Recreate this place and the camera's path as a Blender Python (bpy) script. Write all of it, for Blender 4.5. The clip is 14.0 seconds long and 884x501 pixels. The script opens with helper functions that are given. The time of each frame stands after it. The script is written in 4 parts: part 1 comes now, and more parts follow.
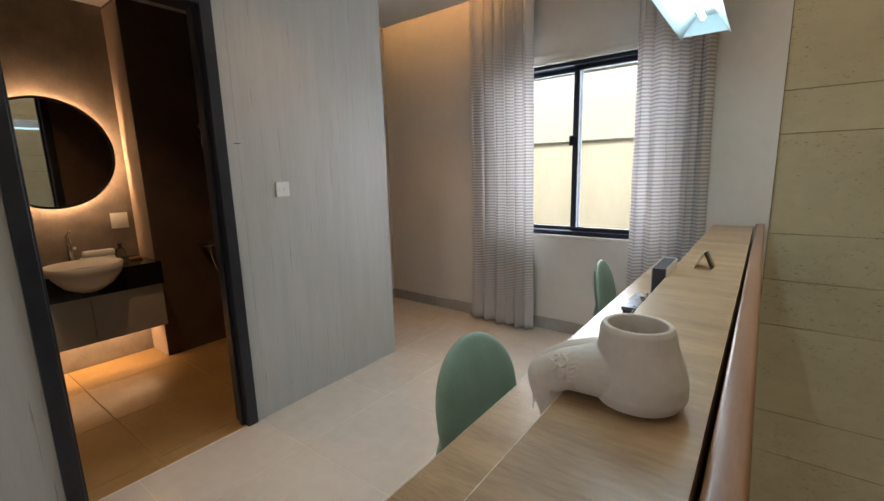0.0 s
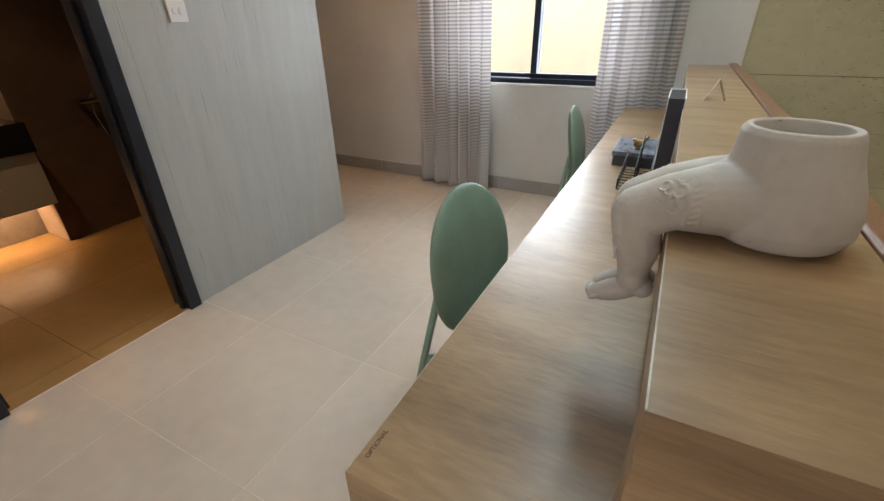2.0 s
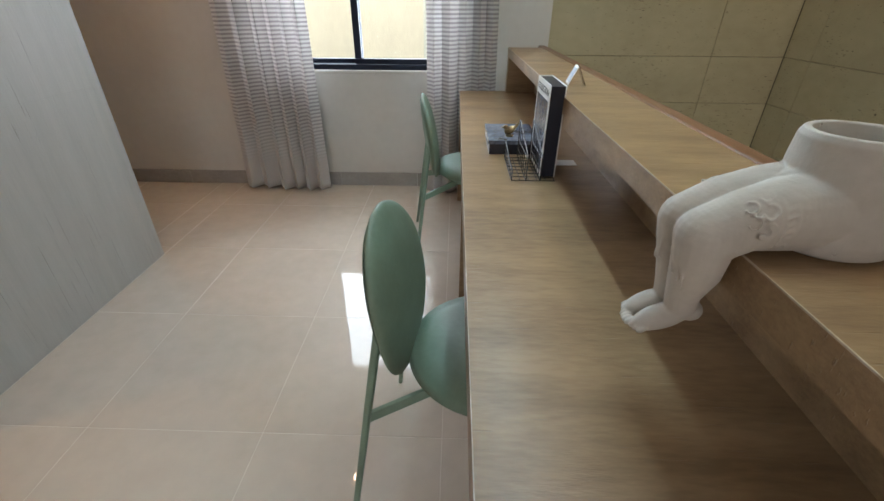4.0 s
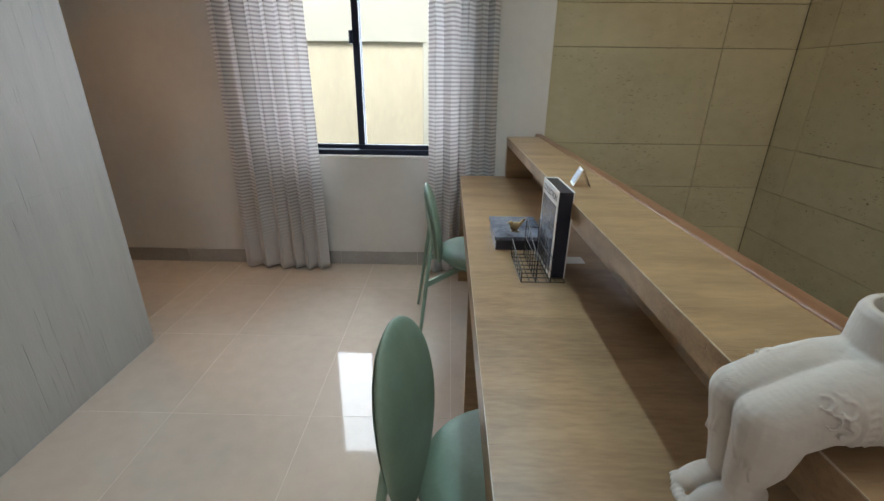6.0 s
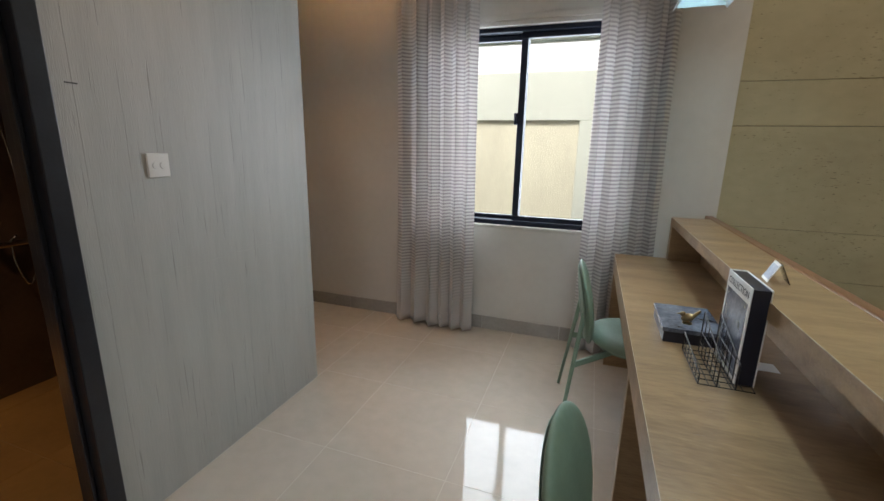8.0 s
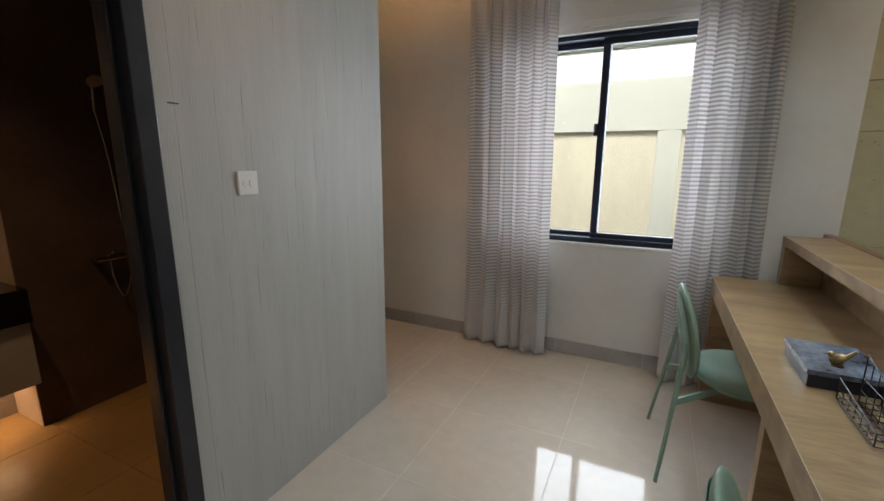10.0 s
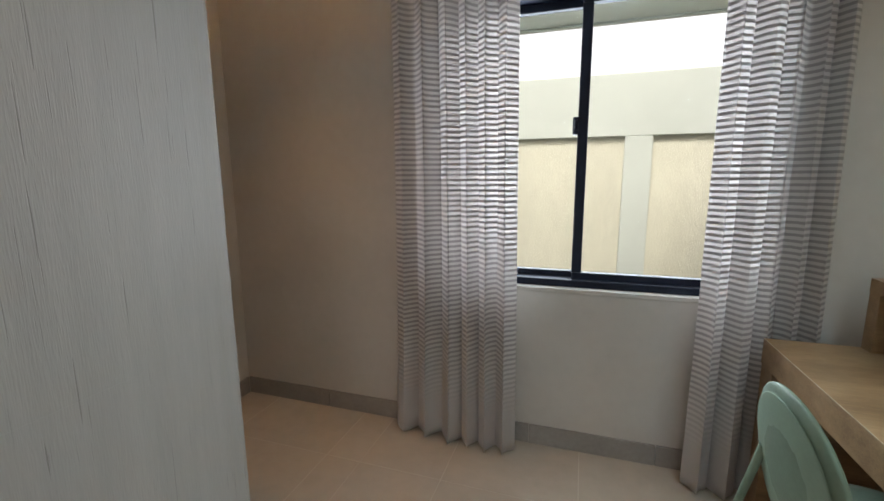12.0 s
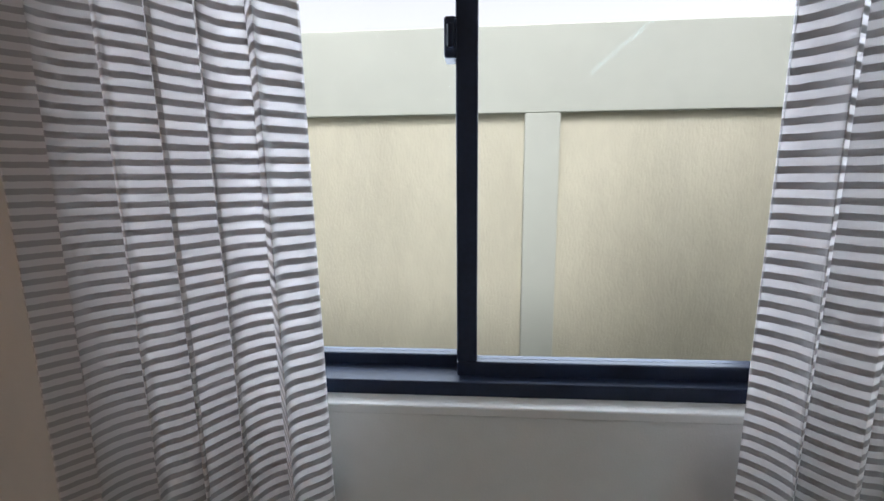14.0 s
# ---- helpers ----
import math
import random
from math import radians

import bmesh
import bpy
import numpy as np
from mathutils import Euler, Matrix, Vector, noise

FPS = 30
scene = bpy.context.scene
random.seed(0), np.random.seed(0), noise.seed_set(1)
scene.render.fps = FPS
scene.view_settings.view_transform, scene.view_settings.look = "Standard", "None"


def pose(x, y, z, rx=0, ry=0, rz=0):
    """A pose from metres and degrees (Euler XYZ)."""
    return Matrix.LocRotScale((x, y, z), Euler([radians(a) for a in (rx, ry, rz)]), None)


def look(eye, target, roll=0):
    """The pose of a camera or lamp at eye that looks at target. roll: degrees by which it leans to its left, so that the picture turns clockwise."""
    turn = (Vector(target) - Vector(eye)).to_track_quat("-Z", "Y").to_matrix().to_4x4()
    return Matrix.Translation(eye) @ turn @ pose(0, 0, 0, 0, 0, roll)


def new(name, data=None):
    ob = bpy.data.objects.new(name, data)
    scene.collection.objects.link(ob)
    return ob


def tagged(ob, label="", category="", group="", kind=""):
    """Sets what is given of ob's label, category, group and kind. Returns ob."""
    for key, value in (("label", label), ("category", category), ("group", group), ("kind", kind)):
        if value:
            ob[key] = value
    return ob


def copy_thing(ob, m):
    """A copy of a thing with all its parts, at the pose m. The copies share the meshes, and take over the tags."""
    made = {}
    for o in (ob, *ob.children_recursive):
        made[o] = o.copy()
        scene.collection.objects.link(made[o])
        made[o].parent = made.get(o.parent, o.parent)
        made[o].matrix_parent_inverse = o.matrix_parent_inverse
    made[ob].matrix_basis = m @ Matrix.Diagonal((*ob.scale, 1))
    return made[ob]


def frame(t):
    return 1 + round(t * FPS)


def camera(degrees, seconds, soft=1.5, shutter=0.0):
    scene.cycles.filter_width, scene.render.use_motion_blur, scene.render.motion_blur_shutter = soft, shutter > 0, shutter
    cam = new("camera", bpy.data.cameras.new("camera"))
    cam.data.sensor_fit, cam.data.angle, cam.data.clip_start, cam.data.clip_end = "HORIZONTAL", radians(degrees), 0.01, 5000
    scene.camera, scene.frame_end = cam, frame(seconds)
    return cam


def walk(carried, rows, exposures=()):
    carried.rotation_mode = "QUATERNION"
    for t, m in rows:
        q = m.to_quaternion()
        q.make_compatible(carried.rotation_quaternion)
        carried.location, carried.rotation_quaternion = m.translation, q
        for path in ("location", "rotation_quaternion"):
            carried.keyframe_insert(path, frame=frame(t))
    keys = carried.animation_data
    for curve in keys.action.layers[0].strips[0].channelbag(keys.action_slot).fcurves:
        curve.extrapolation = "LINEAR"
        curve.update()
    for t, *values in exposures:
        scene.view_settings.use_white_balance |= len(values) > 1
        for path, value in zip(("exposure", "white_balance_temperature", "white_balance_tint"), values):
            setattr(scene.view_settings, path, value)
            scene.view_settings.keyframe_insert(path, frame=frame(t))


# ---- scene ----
cam = camera(92.2, 14.0)
PATH = [
    (0, (0.049, 0.148, 1.39), (-1.141, 1.714, 1.027), -1.5),
    (0.5, (0.042, 0.154, 1.356), (-1.103, 1.743, 0.95), -1.9),
    (1, (0.001, 0.162, 1.297), (-1.082, 1.709, 0.638), -2.0),
    (1.5, (-0.092, 0.199, 1.262), (-1.09, 1.718, 0.428), -1.3),
    (2, (-0.225, 0.256, 1.247), (-1.054, 1.815, 0.308), -1.1),
    (2.5, (-0.328, 0.287, 1.234), (-0.906, 1.929, 0.25), 0.4),
    (3, (-0.435, 0.31, 1.24), (-0.653, 2.017, 0.222), -0.2),
    (5.5, (-0.565, 0.477, 1.321), (-0.563, 2.272, 0.44), 0.5),
    (6, (-0.578, 0.479, 1.354), (-0.604, 2.335, 0.609), 0.7),
    (6.5, (-0.596, 0.475, 1.377), (-0.711, 2.37, 0.747), 0.6),
    (7, (-0.622, 0.461, 1.395), (-0.864, 2.371, 0.856), 1.0),
    (7.5, (-0.654, 0.449, 1.399), (-1.078, 2.34, 0.904), 1.0),
    (8, (-0.681, 0.429, 1.397), (-1.318, 2.266, 0.929), 1.2),
    (8.5, (-0.723, 0.409, 1.398), (-1.515, 2.192, 0.96), 1.5),
    (8.7, (-0.739, 0.406, 1.401), (-1.574, 2.172, 0.969), 1.7),
    (10.8, (-0.957, 0.755, 1.372), (-1.805, 2.525, 0.989), -0.4),
    (11, (-0.994, 0.876, 1.362), (-1.822, 2.658, 0.992), -0.7),
    (11.5, (-1.12, 1.18, 1.369), (-1.869, 3.002, 1.019), -0.3),
    (12, (-1.199, 1.464, 1.37), (-1.816, 3.337, 1.038), -0.3),
    (12.5, (-1.241, 1.768, 1.36), (-1.681, 3.691, 1.034), -0.6),
    (13, (-1.24, 2.079, 1.354), (-1.597, 4.02, 1.035), -0.5),
    (13.5, (-1.217, 2.354, 1.344), (-1.477, 4.309, 1.016), -0.7),
    (14, (-1.198, 2.695, 1.336), (-1.348, 4.659, 0.991), -0.6),
]
EXPOSURES = [(0, 0.88, 7000, 19), (1.5, 1.1, 7100, 20), (3, 1.0, 6800, 17), (5.5, 0.82, 6700, 17), (7.5, 0.66, 6800, 17), (8.7, 0.6, 6900, 18), (10.8, 0.6, 6900, 17), (11.5, 0.54, 6900, 17), (12.5, 0.52, 6800, 17), (14, 0.29, 6350, 19)]
walk(cam, [(t, look(eye, target, roll)) for t, eye, target, roll in PATH], EXPOSURES)

# ---- world and light ----
world = bpy.data.worlds.new("sky")
scene.world = world
world.use_nodes = True
wn = world.node_tree
sky = wn.nodes.new("ShaderNodeTexSky")
sky.sky_type = "NISHITA"
sky.sun_disc = False
sky.sun_elevation, sky.sun_rotation = radians(60), radians(200)
sky.air_density, sky.dust_density = 1.2, 4.0
soft_sky = wn.nodes.new("ShaderNodeHueSaturation")
soft_sky.inputs["Saturation"].default_value = 0.15
soft_sky.inputs["Value"].default_value = 1.6
wn.links.new(sky.outputs[0], soft_sky.inputs["Color"])
wn.links.new(soft_sky.outputs[0], wn.nodes["Background"].inputs[0])
wn.nodes["Background"].inputs[1].default_value = 0.15


def lamp(name, kind, m, power, color, **more):
    data = bpy.data.lights.new(name, kind)
    data.energy, data.color = power, color
    if kind == "AREA":
        data.shape = "RECTANGLE"
        data.size, data.size_y = more["size"]
        data.spread = more.get("spread", radians(170))
    if kind == "SPOT":
        data.spot_size, data.spot_blend, data.shadow_soft_size = more["angle"], 1.0, 0.03
    if kind == "SUN":
        data.angle = more["angle"]
    ob = new(name, data)
    ob.matrix_world = m
    return ob


AMBER, WARM, DAY, COOL = (1.0, 0.54, 0.22), (1.0, 0.65, 0.35), (0.74, 0.87, 1.0), (0.50, 0.86, 1.0)
lamp("sun", "SUN", look((0, 0, 0), (-0.08, 0.5, -1)), 3.0, (1.0, 0.98, 0.95), angle=radians(12))
# daylight in the window's opening
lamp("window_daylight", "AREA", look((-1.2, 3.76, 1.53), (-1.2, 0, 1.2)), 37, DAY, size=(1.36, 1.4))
# lamp under an unseen roof opening, added to brighten the stairwell stone
lamp("stairwell_top_fill", "AREA", pose(0.85, 1.9, 4.58), 18, (1.0, 0.95, 0.82), size=(1.2, 2.4))
# added lamp with no seen source, lifts the lower stairwell stone
lamp("stairwell_low_fill", "AREA", look((0.87, 0.455, -1.3), (0.87, 3.6, -0.9)), 5, (1.0, 0.95, 0.82), size=(1.2, 1.5))
# fill from behind the landing, its source unseen and added
lamp("landing_fill", "AREA", look((-0.9, -2.36, 1.5), (-0.9, 0, 1.3)), 2.2, (1.0, 0.93, 0.84), size=(1.8, 1.6))
# bluish daylight for the bed, from an unseen opening added beyond it
lamp("bedroom_daylight", "AREA", look((-5.0, 6.92, 1.6), (-5.0, 4, 1.0)), 130, DAY, size=(1.8, 1.3))
# warm strips: ceiling recess, behind the mirror, under the vanity
lamp("cove_strip", "AREA", look((-2.35, 3.13, 2.78), (-2.35, 3.6, 2.9)), 17, AMBER, size=(1.5, 0.03))
lamp("vanity_strip", "AREA", look((-3.8, 0.85, 0.3), (-3.86, 0.85, 0)), 3, WARM, size=(0.9, 0.04))
lamp("bath_downlight_beam", "SPOT", look((-2.9, 0.9, 2.6), (-2.9, 0.9, 0)), 25, WARM, angle=radians(95))
lamp("downlight_beam", "SPOT", look((-1.39, 2.79, 2.67), (-1.39, 2.79, 0)), 5, (1.0, 0.66, 0.38), angle=radians(100))
lamp("downlight_beam", "SPOT", look((-1.75, 1.55, 2.67), (-1.75, 1.55, 0)), 7, (1.0, 0.66, 0.38), angle=radians(100))
lamp("downlight_beam", "SPOT", look((-2.55, 2.75, 2.67), (-2.5, 2.8, 0)), 16, AMBER, angle=radians(95))

# the tube of the trough lamp over the desk
lamp("trough_tube_light", "AREA", pose(-0.28, 1.93, 2.10), 2.0, (0.74, 0.93, 1.0), size=(0.026, 1.8), spread=radians(115))

# ---- materials ----


def material(name, color, rough=0.5, metal=0.0, vary=0.06, scale=6.0, bump=0.0, bump_scale=60.0, stretch=(1, 1, 1), color2=None, spec=0.5, per_object=0.0, coat=0.0, marks=None):
    """A surface with stains at a broad scale, grain at a fine one, and fine relief."""
    mat = bpy.data.materials.new(name)
    mat.use_nodes = True
    nt = mat.node_tree
    b = nt.nodes["Principled BSDF"]
    b.inputs["Roughness"].default_value, b.inputs["Metallic"].default_value = rough, metal
    b.inputs["Specular IOR Level"].default_value = spec
    b.inputs["Coat Weight"].default_value = coat
    b.inputs["Coat Roughness"].default_value = 0.06
    geo = nt.nodes.new("ShaderNodeNewGeometry")
    mp = nt.nodes.new("ShaderNodeMapping")
    mp.inputs["Scale"].default_value = stretch
    nt.links.new(geo.outputs["Position"], mp.inputs[0])
    broad, fine = nt.nodes.new("ShaderNodeTexNoise"), nt.nodes.new("ShaderNodeTexNoise")
    broad.inputs["Scale"].default_value, fine.inputs["Scale"].default_value = scale, scale * 9
    for n in (broad, fine):
        n.inputs["Detail"].default_value = 5
        nt.links.new(mp.outputs[0], n.inputs["Vector"])
    add = nt.nodes.new("ShaderNodeMath")
    add.operation = "MULTIPLY_ADD"
    nt.links.new(fine.outputs[0], add.inputs[0])
    add.inputs[1].default_value = 0.5
    nt.links.new(broad.outputs[0], add.inputs[2])
    ramp = nt.nodes.new("ShaderNodeValToRGB")
    c2 = color2 or tuple(c * (1 - 2.2 * vary) for c in color)
    ramp.color_ramp.elements[0].position, ramp.color_ramp.elements[1].position = 0.52, 0.98
    ramp.color_ramp.elements[0].color = (*c2, 1)
    ramp.color_ramp.elements[1].color = (*(color if color2 else tuple(min(1, c * (1 + vary)) for c in color)), 1)
    nt.links.new(add.outputs[0], ramp.inputs[0])
    out = ramp.outputs[0]
    if per_object:
        info = nt.nodes.new("ShaderNodeObjectInfo")
        rng = nt.nodes.new("ShaderNodeMapRange")
        rng.inputs[3].default_value, rng.inputs[4].default_value = 1 - per_object, 1 + per_object
        nt.links.new(info.outputs["Random"], rng.inputs[0])
        hsv = nt.nodes.new("ShaderNodeHueSaturation")
        nt.links.new(rng.outputs[0], hsv.inputs["Value"])
        nt.links.new(out, hsv.inputs["Color"])
        out = hsv.outputs[0]
    cut = None
    if marks:
        (sx, sy, sz), low, high, tone, patch = marks
        mm = nt.nodes.new("ShaderNodeMapping")
        mm.inputs["Scale"].default_value = (sx, sy, sz)
        nt.links.new(geo.outputs["Position"], mm.inputs[0])
        mk, pt = nt.nodes.new("ShaderNodeTexNoise"), nt.nodes.new("ShaderNodeTexNoise")
        mk.inputs["Scale"].default_value, mk.inputs["Detail"].default_value = 1.0, 2
        pt.inputs["Scale"].default_value = patch
        nt.links.new(mm.outputs[0], mk.inputs["Vector"])
        nt.links.new(geo.outputs["Position"], pt.inputs["Vector"])
        both = nt.nodes.new("ShaderNodeMath")
        both.operation = "MULTIPLY_ADD"
        both.inputs[1].default_value = 0.22
        nt.links.new(pt.outputs[0], both.inputs[0])
        nt.links.new(mk.outputs[0], both.inputs[2])
        cut = nt.nodes.new("ShaderNodeMapRange")
        cut.inputs[1].default_value, cut.inputs[2].default_value = low, high
        nt.links.new(both.outputs[0], cut.inputs[0])
        mix = nt.nodes.new("ShaderNodeMix")
        mix.data_type = "RGBA"
        nt.links.new(cut.outputs[0], mix.inputs[0])
        nt.links.new(out, mix.inputs[6])
        mix.inputs[7].default_value = (*tone, 1)
        out = mix.outputs[2]
    nt.links.new(out, b.inputs["Base Color"])
    if bump:
        fb = nt.nodes.new("ShaderNodeTexNoise")
        fb.inputs["Scale"].default_value, fb.inputs["Detail"].default_value = bump_scale, 4
        nt.links.new(mp.outputs[0], fb.inputs["Vector"])
        bp = nt.nodes.new("ShaderNodeBump")
        bp.inputs["Strength"].default_value, bp.inputs["Distance"].default_value = bump, 0.004
        nt.links.new(fb.outputs[0], bp.inputs["Height"])
        last = bp
        if cut:
            pit = nt.nodes.new("ShaderNodeBump")
            pit.invert = True
            pit.inputs["Strength"].default_value, pit.inputs["Distance"].default_value = 0.6, 0.003
            nt.links.new(cut.outputs[0], pit.inputs["Height"])
            nt.links.new(bp.outputs[0], pit.inputs["Normal"])
            last = pit
        nt.links.new(last.outputs[0], b.inputs["Normal"])
    return mat


PAINT = material("off_white_paint", (0.60, 0.578, 0.54), 0.7, vary=0.03, scale=2.0, bump=0.12, bump_scale=180)
CEIL = material("ceiling_paint", (0.78, 0.77, 0.74), 0.8, vary=0.02, scale=2.0, bump=0.05, bump_scale=150)
PANEL = material("streaked_wall_panel", (0.425, 0.42, 0.388), 0.5, scale=4.0, stretch=(5, 5, 0.4), color2=(0.375, 0.371, 0.343), bump=0.25, bump_scale=60, marks=((170, 170, 2.6), 0.80, 0.835, (0.285, 0.28, 0.257), 6.0))
TILE = material("polished_floor_tile", (0.54, 0.485, 0.41), 0.055, vary=0.05, scale=1.6, per_object=0.025)
GROUT = material("pale_grout", (0.63, 0.585, 0.52), 0.7, vary=0.06, scale=20)
SKIRT = material("grey_skirting_tile", (0.33, 0.31, 0.29), 0.35, vary=0.08, scale=5, per_object=0.03)
OAK = material("pale_oak_laminate", (0.355, 0.234, 0.124), 0.33, scale=2.3, stretch=(1.2, 5.5, 9), color2=(0.195, 0.120, 0.061), bump=0.12, bump_scale=60, per_object=0.07, marks=((11, 200, 60), 0.79, 0.98, (0.14, 0.088, 0.05), 5.0))
# pale worn edging that also paints in the highlight along the board edges
EDGE = material("worn_edge_and_painted_highlight", (0.60, 0.53, 0.43), 0.3, scale=14, color2=(0.33, 0.24, 0.15))
RAILWOOD = material("varnished_mahogany", (0.235, 0.115, 0.06), 0.36, scale=4, stretch=(8, 1, 8), color2=(0.165, 0.075, 0.038), coat=0.15)
TRAV = material("travertine", (0.46, 0.41, 0.265), 0.65, scale=1.3, stretch=(1, 1, 1.6), color2=(0.37, 0.325, 0.208), bump=0.3, bump_scale=14, per_object=0.05, marks=((38, 38, 150), 0.785, 0.85, (0.13, 0.11, 0.07), 3.5))
JOINT = material("dark_joint", (0.10, 0.09, 0.06), 0.9, vary=0.1)
BLACK = material("black_painted_frame", (0.014, 0.016, 0.022), 0.35, vary=0.15, scale=12, bump=0.05)
ALU = material("navy_black_aluminium", (0.011, 0.018, 0.038), 0.5, vary=0.15, scale=10, spec=0.25)
GREEN = material("sage_green_upholstery", (0.165, 0.245, 0.185), 0.55, vary=0.06, scale=9, bump=0.15, bump_scale=420)
GREENMETAL = material("sage_green_powder_coat", (0.20, 0.30, 0.23), 0.4, vary=0.05, scale=12)
CERAMIC = material("unglazed_white_clay", (0.52, 0.487, 0.435), 0.85, vary=0.06, scale=7, bump=0.12, bump_scale=160, marks=((95, 95, 95), 0.87, 0.92, (0.42, 0.38, 0.33), 12.0))
BROWN_TILE = material("dark_brown_wall_tile", (0.115, 0.075, 0.053), 0.45, vary=0.12, scale=4, bump=0.1)
BATHWALL = material("taupe_stone_wall_tile", (0.19, 0.155, 0.125), 0.6, vary=0.12, scale=9, bump=0.25, bump_scale=60)
# paler and pinker than the wall tile: the mirror light's glow painted in
RETURN_GLOW = material("stone_return_with_painted_glow", (0.42, 0.33, 0.26), 0.5, vary=0.05)
BATHFLOOR = material("beige_bathroom_tile", (0.35, 0.215, 0.085), 0.3, vary=0.08, scale=3, per_object=0.03)
WHITE = material("glazed_white_porcelain", (0.78, 0.76, 0.72), 0.12, vary=0.02)
PLASTIC = material("white_plastic", (0.72, 0.71, 0.68), 0.35, vary=0.02, scale=20)
BLACKSTONE = material("polished_black_stone", (0.012, 0.011, 0.011), 0.1, vary=0.2, scale=15)
CABFRONT = material("cream_cabinet_front", (0.42, 0.39, 0.33), 0.35, vary=0.03)
CHROME = material("chrome", (0.75, 0.75, 0.76), 0.1, metal=1.0, vary=0.02)
BRASS = material("aged_brass", (0.34, 0.25, 0.13), 0.3, metal=1.0, vary=0.2)
WIRE = material("black_wire", (0.012, 0.012, 0.013), 0.35, vary=0.1)
EXTWHITE = material("exterior_pale_paint", (0.50, 0.53, 0.47), 0.85, vary=0.03, scale=1.5, bump=0.1, bump_scale=80)
EXTYELLOW = material("exterior_rough_cream_render", (0.60, 0.58, 0.455), 0.9, vary=0.05, scale=1.6, stretch=(1.6, 1, 0.7), bump=1.0, bump_scale=42)
SOIL = material("bare_concrete_ground", (0.25, 0.24, 0.22), 0.9, vary=0.1, scale=1)
WOODFLOOR = material("orange_wood_floor", (0.30, 0.15, 0.06), 0.35, scale=3, stretch=(1, 10, 1), color2=(0.2, 0.095, 0.035), per_object=0.08)
LINEN = material("pale_bed_linen", (0.62, 0.64, 0.70), 0.9, vary=0.05, scale=8, bump=0.3, bump_scale=25)
PILLOW = material("grey_pillow_cotton", (0.42, 0.40, 0.40), 0.9, vary=0.05, scale=9, bump=0.2)
BEDWOOD = material("honey_wood", (0.40, 0.19, 0.06), 0.4, scale=4, stretch=(1, 8, 1), color2=(0.28, 0.12, 0.035))
RUG = material("mottled_dark_rug", (0.14, 0.15, 0.18), 0.95, scale=14, color2=(0.02, 0.022, 0.03), bump=0.8, bump_scale=120, stretch=(1, 3, 1))
GREYWALL = material("grey_bedroom_wall", (0.22, 0.22, 0.21), 0.7, vary=0.05, scale=2)
NAVYPAPER = material("navy_cover_board", (0.009, 0.011, 0.022), 0.35, vary=0.2)
GREYPRINT = material("grey_blue_print", (0.22, 0.25, 0.31), 0.25, scale=7, color2=(0.03, 0.035, 0.05))
PAPER = material("white_card", (0.72, 0.72, 0.70), 0.5, vary=0.02)
INK = material("black_ink", (0.02, 0.02, 0.02), 0.5, vary=0.1)
BLUEPRINT = material("pale_blue_print", (0.20, 0.27, 0.38), 0.5, scale=25, color2=(0.46, 0.49, 0.53))
TROUGH = material("white_lamp_enamel", (0.72, 0.80, 0.82), 0.4, vary=0.02)
BROWNCURT = material("burnt_brown_ink", (0.09, 0.025, 0.015), 0.6, vary=0.1)


def glow(name, color, strength):
    mat = bpy.data.materials.new(name)
    mat.use_nodes = True
    b = mat.node_tree.nodes["Principled BSDF"]
    b.inputs["Emission Color"].default_value, b.inputs["Emission Strength"].default_value = (*color, 1), strength
    return mat


TUBE = glow("cool_led_tube", COOL, 11.0)
SPOTGLOW = glow("downlight_lens", (1.0, 0.85, 0.62), 14.0)
HALO = glow("warm_led_strip", WARM, 50.0)


def clear(name, tint=(0.97, 0.99, 0.98), rough=0.0):
    mat = bpy.data.materials.new(name)
    mat.use_nodes = True
    nt = mat.node_tree
    for n in list(nt.nodes):
        if n.type == "BSDF_PRINCIPLED":
            nt.nodes.remove(n)
    tr, gl, fr, mx = (nt.nodes.new(k) for k in ("ShaderNodeBsdfTransparent", "ShaderNodeBsdfGlossy", "ShaderNodeFresnel", "ShaderNodeMixShader"))
    tr.inputs[0].default_value = (*tint, 1)
    gl.inputs["Roughness"].default_value = rough
    fr.inputs[0].default_value = 1.15
    nt.links.new(fr.outputs[0], mx.inputs[0])
    nt.links.new(tr.outputs[0], mx.inputs[1])
    nt.links.new(gl.outputs[0], mx.inputs[2])
    nt.links.new(mx.outputs[0], nt.nodes["Material Output"].inputs[0])
    return mat


GLASS = clear("window_glass")
ACRYLIC = clear("clear_acrylic", (0.93, 0.95, 0.96))
MIRROR = material("mirror_silver", (0.82, 0.83, 0.82), 0.02, metal=1.0, vary=0.0)


